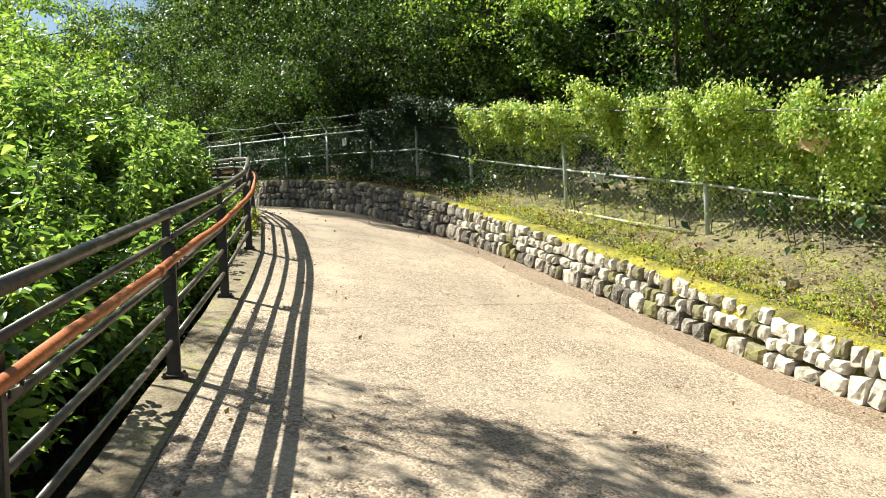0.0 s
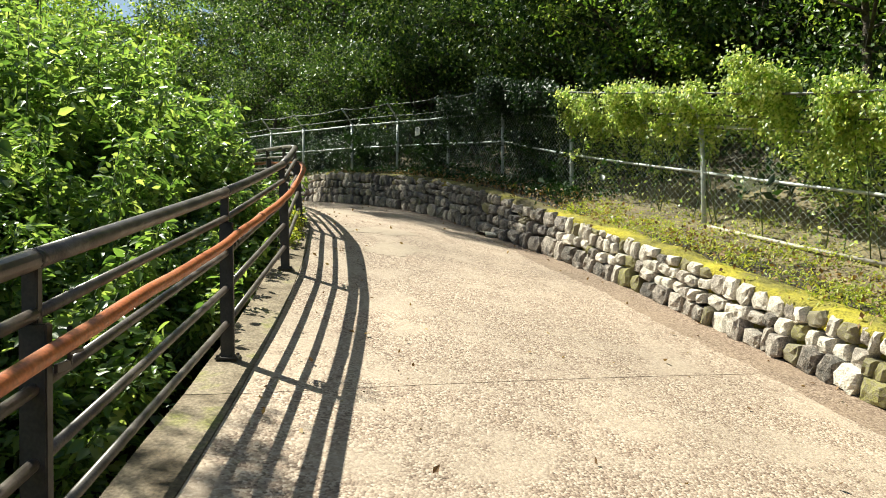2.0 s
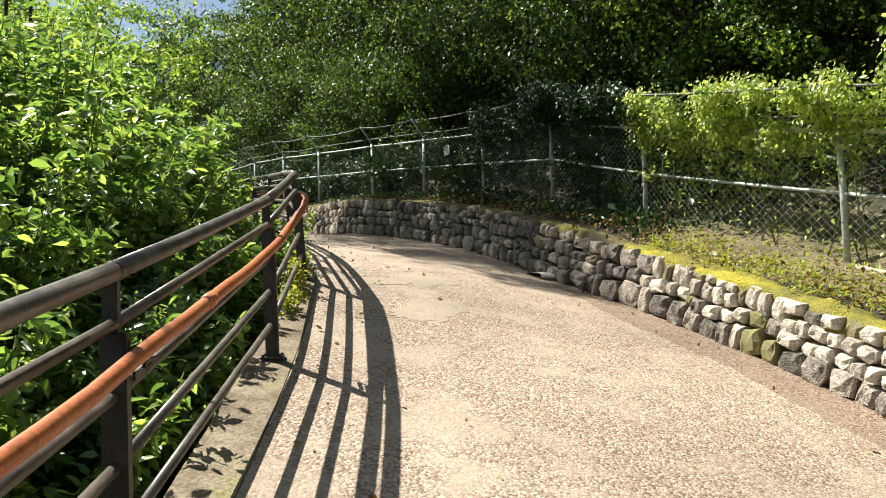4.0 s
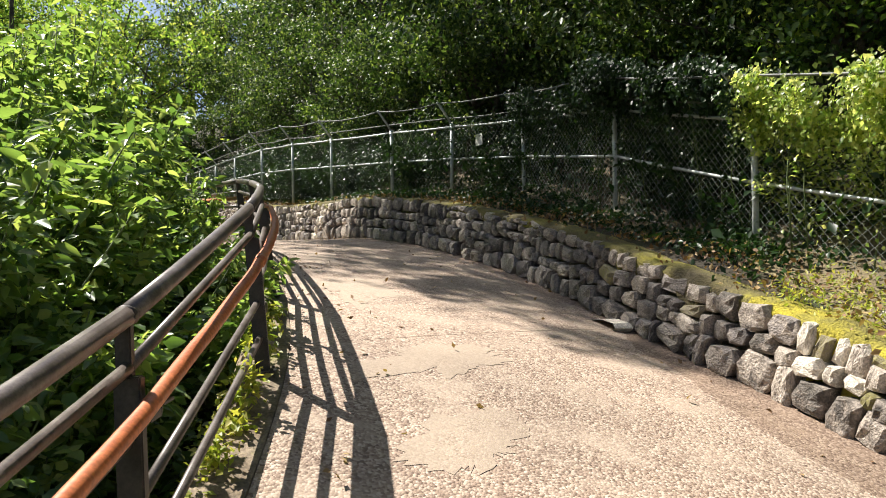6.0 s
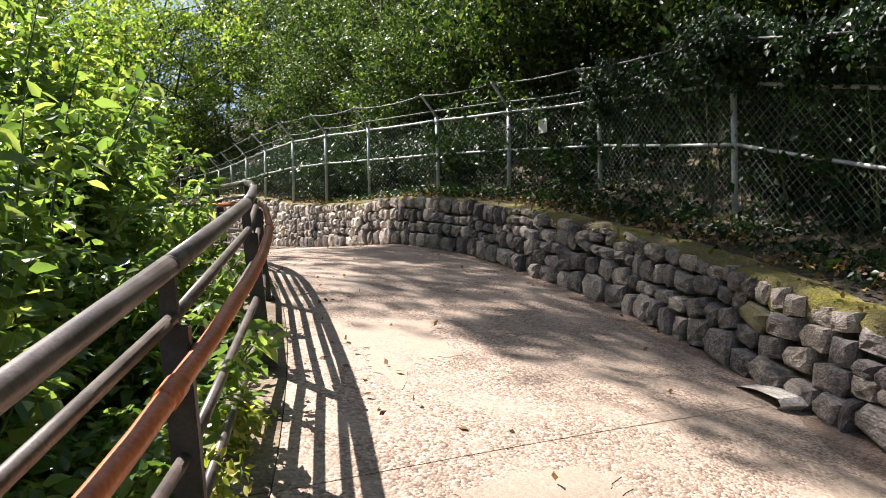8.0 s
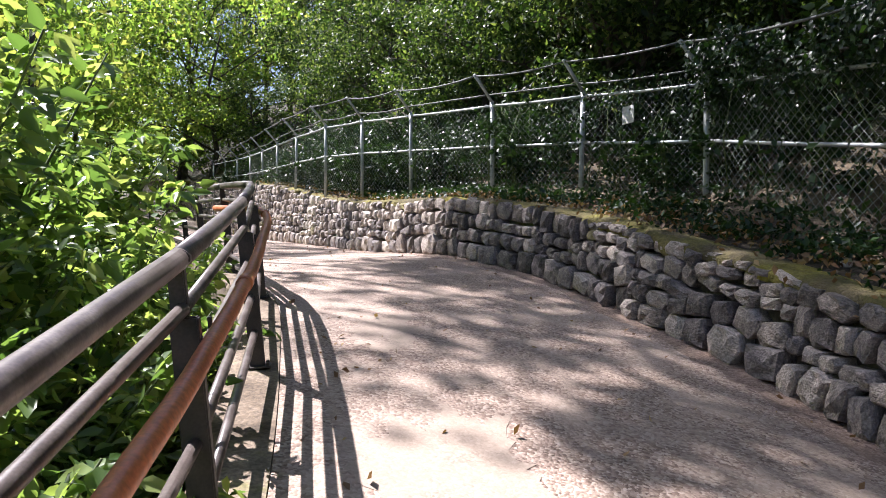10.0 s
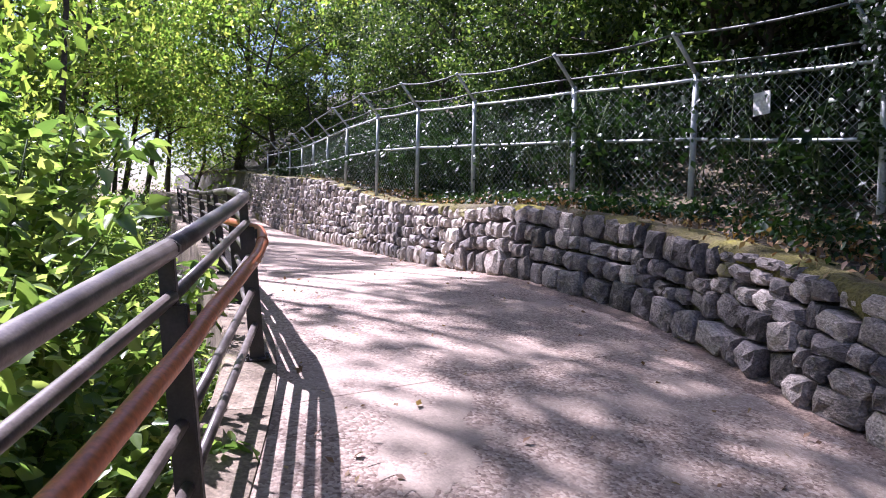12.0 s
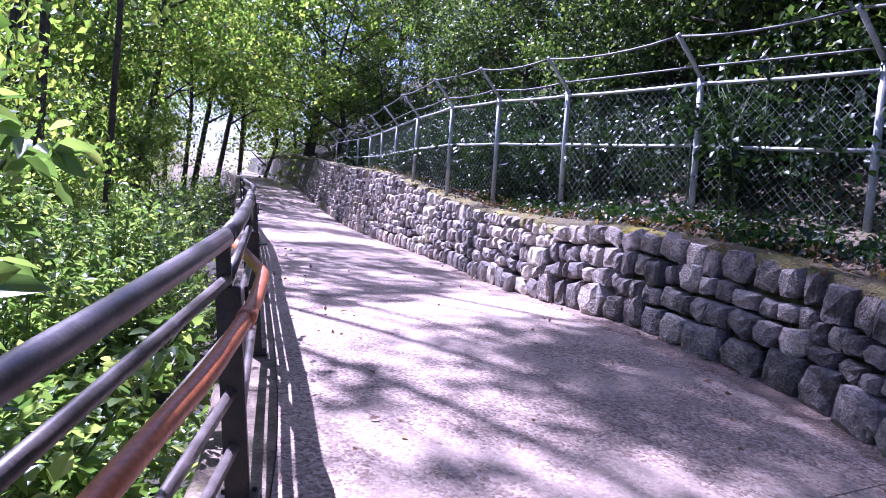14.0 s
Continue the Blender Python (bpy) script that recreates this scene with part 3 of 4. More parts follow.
def lean_out(u):
    """How far the railing tips towards the ravine."""
    return float(np.interp(u, (6.8, 8.0, 9.0), (0.05, 0.105, 0.125)))


def rail_size(u):
    """The railing stands a little lower on the upper stretch."""
    return float(np.interp(u, (6.0, 7.0, 8.0, 9.0), (1.0, 0.955, 0.90, 0.87)))


def rail_off(u):
    """How far outside the kerb line the posts stand."""
    return float(np.interp(u, (6.0, 7.0, 10.0, 11.0), (0.03, -0.015, -0.03, -0.045)))


def rail_frame(u):
    q = rail_out(u)
    along = Vector((q.y, -q.x, 0))
    up = (Vector((0, 0, 1)) + q * lean_out(u)).normalized()
    return along, q, up


def rail_point(u, h, out=0.0):
    along, q, up = rail_frame(u)
    return edge_l(u) + q * (rail_off(u) + out) + up * h * rail_size(u)


POST_MESH = blocks("post", [((0.045, 0.085, 0.90), (0, 0, 0.45), 0.005)], POST_PAINT)
NECK_MESH = blocks("post_neck", [((0.035, 0.05, 0.20), (0, 0.01, 0.98), 0.004)], POST_PAINT)
PLATE_MESH = blocks("base_plate", [((0.12, 0.15, 0.012), (0, 0, 0.012), 0.003), ((0.02, 0.02, 0.02), (0.045, 0.055, 0.026), 0.003), ((0.02, 0.02, 0.02), (0.045, -0.055, 0.026), 0.003),
                                    ((0.02, 0.02, 0.02), (-0.045, 0.055, 0.026), 0.003), ((0.02, 0.02, 0.02), (-0.045, -0.055, 0.026), 0.003)], POST_PAINT)
HOOK_MESH = blocks("pipe_bracket", [((0.10, 0.012, 0.03), (0.07, -0.05, 0.755), 0.002), ((0.012, 0.014, 0.13), (0.12, -0.05, 0.815), 0.002), ((0.10, 0.06, 0.012), (0.05, -0.075, 0.805), 0.002)], POST_PAINT)
COLLAR_MESH = tubes("collar", [([(-0.02, 0, 1.1), (0.02, 0, 1.1)], 0.0352)], POST_PAINT, 12)
for u in POSTS:
    along, q, up = rail_frame(u)
    m = Matrix((along, up.cross(along), up)).transposed().to_4x4()
    m = m @ Matrix.Diagonal((1, 1, rail_size(u), 1))
    m.translation = edge_l(u) + q * rail_off(u) - RBASE
    post = child("post", POST_MESH, railing)
    post.matrix_basis = m
    for nm, me, lab in (("post_neck", NECK_MESH, ""), ("base_plate", PLATE_MESH, "rusty bolted base plate"), ("pipe_bracket", HOOK_MESH, "small welded bracket holding the orange pipe"), ("collar", COLLAR_MESH, "")):
        child(nm, me, post, lab)
for a, b in zip(POSTS, POSTS[1:]):
    for h, rad, nm in ((1.10, 0.034, "top_rail"), (0.93, 0.021, "rail"), (0.70, 0.021, "rail"), (0.47, 0.021, "rail"), (0.24, 0.021, "rail")):
        gap = 0.0 if nm == "top_rail" else 0.004
        p0, p1 = rail_point(a, h), rail_point(b, h)
        p0, p1 = p0 + (p1 - p0) * gap, p1 + (p0 - p1) * gap
        pts = [p0 + (p1 - p0) * t for t in (0, 0.33, 0.66, 1)]
        if nm == "top_rail":
            pts = [rail_point(a + (b - a) * t, h) * 0.5 + (p0 + (p1 - p0) * t) * 0.5 for t in (0, 0.25, 0.5, 0.75, 1)]
        child(nm, tubes(nm, [([p - RBASE for p in pts], rad)], RAIL_PAINT, 12), railing, "thick worn handrail pipe" if nm == "top_rail" else "")

# orange conduit strapped to the railing
pts, rad = [], []
for u in span(1.0, 11.25, 0.11):
    sag = 0.005 * math.sin(u * 6.28) + 0.003 * math.sin(u * 17)
    pts.append(rail_point(u, 0.835 + sag, -0.085))
pts += [rail_point(11.35, 0.83, -0.06), rail_point(11.5, 0.83, 0.0), rail_point(11.8, 0.82, 0.10)]
conduit = tagged(new("conduit_pipe", tubes("conduit_pipe", [(pts, 0.029)], ORANGE, 12)), "orange plastic cable conduit tied along the railing", "pipe")
joints = [k for k in range(6, len(pts) - 4, 14)]
for k in joints:
    d = (pts[k + 1] - pts[k]).normalized()
    child("coupling", tubes("coupling", [([pts[k] - d * 0.05, pts[k] + d * 0.05], 0.034)], ORANGE, 12), conduit)

# ---- chain-link fence above the wall ----
FENCE = [(6.61, 1.80, 0.23), (5.92, 4.61, 0.80), (4.94, 7.42, 1.38), (3.65, 10.13, 1.98), (2.13, 12.82, 2.56), (0.53, 15.39, 3.15), (-0.73, 17.64, 3.74), (-2.11, 20.33, 4.12), (-3.64, 21.84, 4.28), (-5.14, 23.05, 4.38), (-7.01, 24.54, 4.46), (-8.35, 25.43, 4.50), (-9.71, 26.59, 4.55), (-11.38, 28.37, 4.58), (-13.08, 30.47, 4.62), (-14.78, 32.67, 4.68), (-16.58, 34.87, 4.76), (-18.47, 37.08, 4.85), (-20.57, 39.48, 4.97), (-22.86, 42.08, 5.08)]
FENCE = [Vector(p) for p in FENCE]
FH, FMID = 1.50, 0.79
fence = tagged(empty("fence", tuple(FENCE[4])), "galvanised chain-link fence with angled arms above the stone wall", "fence")
FBASE = Vector(fence.location)
frand = random.Random(5)


def fence_frame(i):
    d = FENCE[min(i + 1, len(FENCE) - 1)] - FENCE[max(i - 1, 0)]
    d.z = 0
    d.normalize()
    return d, Vector((-d.y, d.x, 0))


fence_up, arm_tip, arm_mid = [], [], []
for i, p in enumerate(FENCE):
    d, road = fence_frame(i)
    up = (Vector((0, 0, 1)) + road * frand.uniform(0.0, 0.04) + d * frand.uniform(0.02, 0.06)).normalized()
    fence_up.append(up)
    top = p + up * FH
    tip = top + (road * 0.62 + Vector((0, 0, 0.60))).normalized() * 0.50
    arm_tip.append(tip)
    arm_mid.append(top + (tip - top) * 0.25)
    post = child("post", tubes("post", [([p - Vector((0, 0, 0.25)) - FBASE, p + up * 0.75 - FBASE, top - FBASE], 0.034)], GALV, 10), fence)
    child("arm", tubes("arm", [([top - up * 0.02 - FBASE, top + (tip - top) * 0.5 - FBASE, tip + (tip - top) * 0.06 - FBASE], 0.024)], GALV, 8), post, "angled arm carrying the top strands")


def sagging(a, b, sag, n=7):
    return [a + (b - a) * (k / (n - 1)) - Vector((0, 0, sag * 4 * (k / (n - 1)) * (1 - k / (n - 1)))) for k in range(n)]


def link_mesh(p0, p1, up0, up1):
    """Woven wire of one bay: upright zigzags that meet in long diamonds."""
    wide = (p1 - p0).length
    n, rows = int(wide / 0.055), 30
    lo, hi = 0.04, FH - 0.03
    c = np.zeros((n, rows + 1, 3))
    w0, w1 = np.array(p0), np.array(p1)
    a0, a1 = np.array(up0), np.array(up1)
    for k in range(n):
        for_t = (k + 0.5 + 0.46 * (-1) ** (k + np.arange(rows + 1))) / n
        h = lo + (hi - lo) * np.arange(rows + 1) / rows
        wob = 0.012 * np.sin(h * 5 + k * 0.21)
        t = for_t[:, None]
        c[k] = (w0 + a0 * h[:, None]) * (1 - t) + (w1 + a1 * h[:, None]) * t
        c[k, :, 0] += wob * 0.5
        c[k, :, 1] += wob * 0.5
    rad = 0.0021
    ring = np.array([[0.87, 0.5, 0], [-0.87, 0.5, 0], [0, -1, 0]]) * rad
    v = (c[:, :, None, :] + ring).reshape(-1, 3) - np.array(FBASE)
    idx = np.arange(n * (rows + 1) * 3).reshape(n, rows + 1, 3)
    tris = []
    for k in range(3):
        k2 = (k + 1) % 3
        a, b, d, e = idx[:, :-1, k], idx[:, :-1, k2], idx[:, 1:, k2], idx[:, 1:, k]
        tris.append(np.stack([a, b, d], -1).reshape(-1, 3))
        tris.append(np.stack([a, d, e], -1).reshape(-1, 3))
    return soup("wire_mesh", v, np.concatenate(tris), WIRE)


for i in range(len(FENCE) - 1):
    a, b, ua, ub = FENCE[i], FENCE[i + 1], fence_up[i], fence_up[i + 1]
    for nm, p0, p1, rad, sag in (("top_rail", a + ua * (FH - 0.07), b + ub * (FH - 0.07), 0.019, 0.012), ("middle_rail", a + ua * FMID, b + ub * FMID, 0.019, 0.01),
                                 ("strand", arm_tip[i], arm_tip[i + 1], 0.014, frand.uniform(0.02, 0.07)), ("strand", arm_mid[i], arm_mid[i + 1], 0.012, frand.uniform(0.0, 0.05))):
        child(nm, tubes(nm, [([p - FBASE for p in sagging(p0, p1, sag)], rad)], GALV if nm != "strand" else STRAND, 8), fence)
    if i < 16:
        child("wire_mesh", link_mesh(a, b, ua, ub), fence, "chain-link mesh of long diamonds")

# notice board on the mesh between two posts
i = 7
d = (FENCE[8] - FENCE[7]).normalized()
out = Vector((-d.y, d.x, 0)).normalized()
at = FENCE[7] + (FENCE[8] - FENCE[7]) * 0.56 + fence_up[7] * 1.13 + out * 0.03
notice = tagged(new("notice_board", blocks("notice_board", [((0.20, 0.008, 0.22), (0, 0, 0), 0.002)], SIGN)), "small weathered off-white notice board wired to the fence", "sign")
notice.matrix_world = Matrix.Translation(at) @ Matrix((Vector((d.x, d.y, 0)).normalized(), out, Vector((0, 0, 1)))).transposed().to_4x4() @ pose(0, 0, 0, 0, 4, 0)

# ---- plants ----
def scatter(centres, spread, n):
    c = np.asarray(centres, float)
    return c[rng.integers(0, len(c), n)] + rng.normal(size=(n, 3)) * spread


def make_tree(height, crown_r, crown_lo, leaf, count, material, lean=0.0, trunk_r=0.14, limbs=9, clumps=46):
    """A tapered trunk with forking limbs and a crown of leaf clumps, standing at the origin."""
    tree = empty("tree")
    top = Vector((lean * height, 0.15 * lean * height, height * 0.86))
    spine = [Vector((0, 0, -0.6)), Vector((0.03, 0, 0.0)), top * 0.3 + Vector((rng.normal() * 0.12, rng.normal() * 0.12, 0)), top * 0.62 + Vector((rng.normal() * 0.2, rng.normal() * 0.2, 0)), top]
    runs, tips = [(spine, [trunk_r * 1.5, trunk_r * 1.1, trunk_r * 0.85, trunk_r * 0.55, trunk_r * 0.15])], [top]
    for k in range(limbs):
        w = crown_lo + (0.92 - crown_lo) * (k + rng.uniform(0, 0.8)) / limbs
        p = spine[2] + (top - spine[2]) * ((w - 0.3) / 0.7) if w > 0.3 else spine[1] + (spine[2] - spine[1]) * (w / 0.3)
        a = k * 2.4 + rng.uniform(-0.5, 0.5)
        reach = crown_r * rng.uniform(0.6, 1.05) * (1.15 - 0.6 * abs(w - 0.6))
        e = p + Vector((math.cos(a) * reach, math.sin(a) * reach, reach * rng.uniform(0.15, 0.7)))
        mid = (p + e) * 0.5 + Vector((0, 0, 0.12 * reach))
        r0 = trunk_r * 0.45 * (1.1 - w * 0.6)
        runs.append(([p, mid, e], [r0, r0 * 0.6, r0 * 0.15]))
        tips += [e, mid * 0.4 + e * 0.6, mid]
        for j in range(2):
            e2 = mid + Vector((rng.normal() * reach * 0.4, rng.normal() * reach * 0.4, reach * rng.uniform(0.0, 0.5)))
            runs.append(([mid, e2], [r0 * 0.45, r0 * 0.1]))
            tips.append(e2)
    child("trunk", tubes("trunk", runs, BARK, 7), tree)
    tips = np.array([tuple(t) for t in tips])
    cl = tips[rng.integers(0, len(tips), clumps)] + rng.normal(size=(clumps, 3)) * crown_r * 0.16
    rads = rng.uniform(0.6, 1.4, clumps) * crown_r * 0.15
    pick = rng.integers(0, clumps, count)
    way = unit(rng.normal(size=(count, 3)))
    off = way * (rng.random((count, 1)) ** 0.35) * np.array([1.25, 1.25, 0.75])
    pts = cl[pick] + off * rads[pick][:, None] * 1.6
    child("crown", leaf_mesh("crown", pts, leaf, material, 0.6, 0.45, face=way * 0.9 + np.array((-0.15, 0.05, 0.6)), loose=0.4), tree)
    return tree


def make_shrub(height, radius, stems, count, leaf, material, aspect=0.42, lower=0.2, oval=False):
    """Arching leafy stems from one root."""
    shrub = empty("shrub")
    runs, pts, away = [], [], []
    for k in range(stems):
        a, r = rng.uniform(0, 6.283), radius * math.sqrt(rng.random())
        h = height * rng.uniform(0.6, 1.08) * (1.1 - 0.45 * r / radius)
        p0 = Vector((math.cos(a) * r * 0.35, math.sin(a) * r * 0.35, -0.3))
        p2 = Vector((math.cos(a) * r * 1.1 + rng.normal() * 0.1, math.sin(a) * r * 1.1 + rng.normal() * 0.1, h))
        p1 = (p0 + p2) * 0.5 + Vector((-math.cos(a) * r * 0.15, -math.sin(a) * r * 0.15, h * 0.1))
        runs.append(([p0, p1, p2], [0.012, 0.008, 0.003]))
        n = count // stems
        t = lower + (1.0 - lower) * rng.random(n) ** 0.8
        q0, q1, q2 = (np.array(p) for p in (p0, p1, p2))
        t = t[:, None]
        c = (1 - t) ** 2 * q0 + 2 * t * (1 - t) * q1 + t * t * q2
        ang = rng.uniform(0, 6.283, n)
        out = np.stack([np.cos(ang), np.sin(ang), rng.normal(size=n) * 0.2 + 0.2], 1)
        pts.append(c + out * (rng.random((n, 1)) * 0.16 * (1.15 - 0.8 * t)) * height ** 0.5)
        away.append(out)
    child("branch_frame", tubes("branch_frame", runs, STEM, 5), shrub)
    child("foliage", leaf_mesh("foliage", np.concatenate(pts), leaf, material, aspect, 0.45, np.concatenate(away) * 1.2, face=(-0.4, 0.12, 0.95), loose=0.5, oval=oval), shrub)
    return shrub


def land_left(u, d):
    row = land_row(u)[:11]
    ds = [45, 30, 20, 12, 7, 4.0, 2.2, 1.0, 0.45, 0.22, 0]
    q, l = rail_out(u), edge_l(u)
    z = float(np.interp(d, ds[::-1], [p.z for p in row][::-1]))
    return Vector((l.x + q.x * d, l.y + q.y * d, z))


def land_right(u, d):
    row = land_row(u)[13:]
    ds = [0.05, 0.35, 0.8, 1.3, 2.2, 4, 7, 12, 20, 32, 50]
    o, t = wall_out(u), wall_top(u)
    z = float(np.interp(d, ds, [p.z for p in row]))
    return Vector((t.x + o.x * d, t.y + o.y * d, z))


prand = random.Random(21)


def place(proto, at, scale=1.0, turn=None, lean=4.0):
    turn = prand.uniform(0, 360) if turn is None else turn
    k = scale * prand.uniform(0.9, 1.1)
    return copy_thing(proto, Matrix.Translation(at) @ pose(0, 0, 0, prand.uniform(-lean, lean), prand.uniform(-lean, lean), turn) @ Matrix.Diagonal((k, k, scale * prand.uniform(0.9, 1.1), 1)))


# woods: a few kinds of tree, repeated with different turns and sizes
SHADED_TREE = "tall broadleaf tree with a dense green crown, darkened for shade"
SUNLIT_TREE = "slender broadleaf tree with light yellow-green leaves, brightened for sun"
protos = [
    tagged(make_tree(10.0, 3.6, 0.22, 0.18, 9500, CANOPY, 0.05, 0.17, 13, 54), SHADED_TREE, "tree", "hillside trees"),
    tagged(make_tree(7.5, 3.0, 0.06, 0.16, 9000, CANOPY, -0.06, 0.12, 13, 54), SHADED_TREE, "tree", "hillside trees"),
    tagged(make_tree(11.5, 3.4, 0.30, 0.18, 8500, CANOPY, 0.03, 0.16, 12, 50), SHADED_TREE, "tree", "hillside trees"),
    tagged(make_tree(9.0, 2.8, 0.18, 0.14, 8000, CANOPY_LIGHT, 0.08, 0.09, 12, 50), SUNLIT_TREE, "tree", "light trees over the ravine"),
    tagged(make_tree(6.5, 2.6, 0.05, 0.13, 7500, CANOPY_LIGHT, -0.1, 0.08, 12, 50), SUNLIT_TREE, "tree", "light trees over the ravine"),
    tagged(make_tree(24.0, 1.6, 0.86, 0.18, 1000, CANOPY, 0.01, 0.05, 10, 20), "slender tree with a bare trunk and a high open crown", "tree", "tall trees shading the path"),
]


def nearest_u(x, y):
    return min(span(0.5, 19.5, 0.05), key=lambda u: (edge_l(u).x - x) ** 2 + (edge_l(u).y - y) ** 2)


def land_at(x, y):
    u = nearest_u(x, y)
    d = math.hypot(edge_l(u).x - x, edge_l(u).y - y)
    return Vector((x, y, land_left(u, d).z))


for u in span(4.0, 18.6, 0.5):
    for d in (3.0, 5.5, 8.5, 13.0, 19.0):
        if d < 4 and u < 6.0:
            continue
        if prand.random() < (0.85 if d < 12 else 0.65):
            at = land_right(u + prand.uniform(-0.2, 0.2), d + prand.uniform(-0.6, 1.0))
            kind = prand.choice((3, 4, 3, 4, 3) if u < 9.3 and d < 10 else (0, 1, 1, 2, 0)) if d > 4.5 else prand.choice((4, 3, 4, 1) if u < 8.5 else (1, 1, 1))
            place(protos[kind], at, prand.uniform(0.85, 1.1) if d > 4.5 else prand.uniform(0.55, 0.8))
for u in span(3.5, 19.3, 0.45):
    low = u < 11.2
    for d, kinds, lo, hi in ((5.4, (4, 4, 3), 0.8, 1.0), (8.5, (4, 3, 4, 3), 0.7 if low else 1.05, 0.85 if low else 1.35), (12.5, (3, 3, 4, 3), 0.9 if low else 1.35, 1.1 if low else 1.7),
                             (16.5, (3, 3, 4), 1.5 if low else 1.7, 1.8 if low else 2.0), (20.5, (0, 3, 3), 1.7, 2.1), (25.0, (0, 3, 3), 2.2, 2.7)):
        if d < 7 and low or d > 20 and d < 24 and not low or prand.random() > 0.9:
            continue
        place(protos[prand.choice(kinds)], land_left(u + prand.uniform(-0.2, 0.2), d + prand.uniform(-0.6, 1.0)), prand.uniform(lo, hi))
# tall trees whose crowns shade parts of the path and the wall
def shade_tree(x, y, z, scale):
    """Stands a tall tree so that its crown's shadow falls about x, y."""
    h = 15.0 * scale
    for k in range(6):
        at = land_at(x + SUN.x / SUN.z * h, y + SUN.y / SUN.z * h)
        h = at.z + 20.8 * scale - z
    return place(protos[5], at, scale, lean=0.5)


for x, y, z, sc in ((-0.8, 15.9, 2.8, 1.2), (-1.8, 17.3, 3.0, 1.25), (-2.6, 18.8, 3.2, 1.2), (-4.2, 20.1, 3.4, 1.2), (-6.2, 21.3, 3.4, 1.2), (-8.4, 22.6, 3.5, 1.2), (-9.5, 24.4, 3.6, 1.25), (-13.0, 28.0, 3.6, 1.2), (-17.0, 32.5, 3.7, 1.2), (-22.0, 38.0, 3.9, 1.2),
                    (1.4, 14.4, 3.2, 1.2), (0.4, 16.4, 4.0, 1.2), (-0.6, 18.4, 4.4, 1.25), (2.0, 16.7, 4.8, 1.3), (0.8, 19.0, 5.4, 1.3), (0.5, 4.2, 0.6, 0.5), (1.6, 3.7, 0.5, 0.5), (2.8, 3.0, 0.2, 0.5), (-1.7, 3.3, 0.6, 0.5), (-2.0, 6.2, 1.1, 0.5), (0.3, 2.9, 0.4, 0.5), (-0.7, 2.6, 0.4, 0.5), (1.6, 2.4, 0.2, 0.5)):
    shade_tree(x, y, z, sc)
# the far end of the path, where the woods close
for u, w in ((17.9, -3.0), (17.8, 4.8), (18.1, 3.6), (18.3, -2.5), (18.55, -1.0), (18.7, 0.6), (18.8, 2.6), (19.0, 5.0), (19.1, -5.0), (19.3, 1.2), (18.2, 4.2), (17.2, -4.5), (17.5, -7.0), (16.6, -6.0), (18.0, -8.0), (17.0, -9.0)):
    p = edge_l(u) + across(u) * w
    place(protos[prand.choice((3, 4, 3, 4))], p, prand.uniform(1.5, 2.1))
for k, p in enumerate(protos):
    p.matrix_world = Matrix.Translation(land_left(2.2 + 0.35 * k, 24 + 2 * k))

# lush shrubs in the ravine beside the railing
BUSHY = "lush bright green leafy shrub growing beside the railing"
shrubs = [
    tagged(make_shrub(2.5, 1.0, 34, 7000, 0.075, BUSH, 0.48, 0.42, True), BUSHY, "shrub", "shrubs by the railing"),
    tagged(make_shrub(2.0, 0.9, 32, 6200, 0.07, BUSH, 0.55, 0.42, True), BUSHY, "shrub", "shrubs by the railing"),
    tagged(make_shrub(3.3, 1.15, 36, 9500, 0.085, BUSH, 0.40, 0.42), BUSHY, "shrub", "shrubs by the railing"),
    tagged(make_shrub(1.3, 0.6, 22, 2800, 0.06, BUSH, 0.5, 0.2, True), BUSHY, "shrub", "shrubs by the railing"),
]
for u in span(2.6, 15.5, 0.3):
    for d, kind, sc in ((1.1, 3, 0.85), (1.5, 1, 1.05), (2.4, 0, 1.15), (3.5, 2, 1.05), (5.0, 2, 1.2)):
        if u > 11.2 and d > 4 or (u > 11.6 or u < 6.9) and d < 1.2 or u < 6.2 and d < 2:
            continue
        if prand.random() < 0.86:
            k = sc * (1.25 if 3.5 < u < 7.4 else 1.28 if u < 9.5 else 1.36 if u < 11.2 else 1.0 if u < 13 else 0.8)
            place(shrubs[kind], land_left(u + prand.uniform(-0.12, 0.12), d + prand.uniform(-0.2, 0.3)), k, lean=7)
for u, d, k in ((11.05, 0.5, 0.9), (10.3, 0.75, 1.0)):
    place(shrubs[3], land_left(u, d), k, lean=7)
for k, p in enumerate(shrubs):
    p.matrix_world = Matrix.Translation(land_left(2.3 + 0.15 * k, 3.0 + k))


def cover(name, n, u0, u1, d0, d1, surface, height, leaf, material, label, clumps, spread=0.35, aspect=0.6):
    """Low plants over a slope, in one object: leaves in uneven clumps."""
    cs = []
    for k in range(clumps):
        d = d0 + (d1 - d0) * prand.random() ** 1.3
        p = surface(prand.uniform(u0, u1), d)
        cs.append((p.x, p.y, p.z + 0.05))
    cs = np.array(cs)
    pick = rng.integers(0, clumps, n)
    off = rng.normal(size=(n, 3)) * spread
    hh = rng.uniform(0.4, 1.2, clumps)[pick] * height
    off[:, 2] = np.abs(rng.random(n)) * hh * np.exp(-(off[:, 0] ** 2 + off[:, 1] ** 2) / (2 * (spread * 1.2) ** 2))
    ob = new(name, leaf_mesh(name, cs[pick] + off, leaf, material, aspect, 0.2))
    return tagged(ob, label, "undergrowth", kind="stuff")


cover("undergrowth", 60000, 4, 19, 1.8, 16, land_right, 1.5, 0.13, SHADED_IVY, "dark evergreen undergrowth covering the wooded slope, deepened for shade", 700, 0.5)
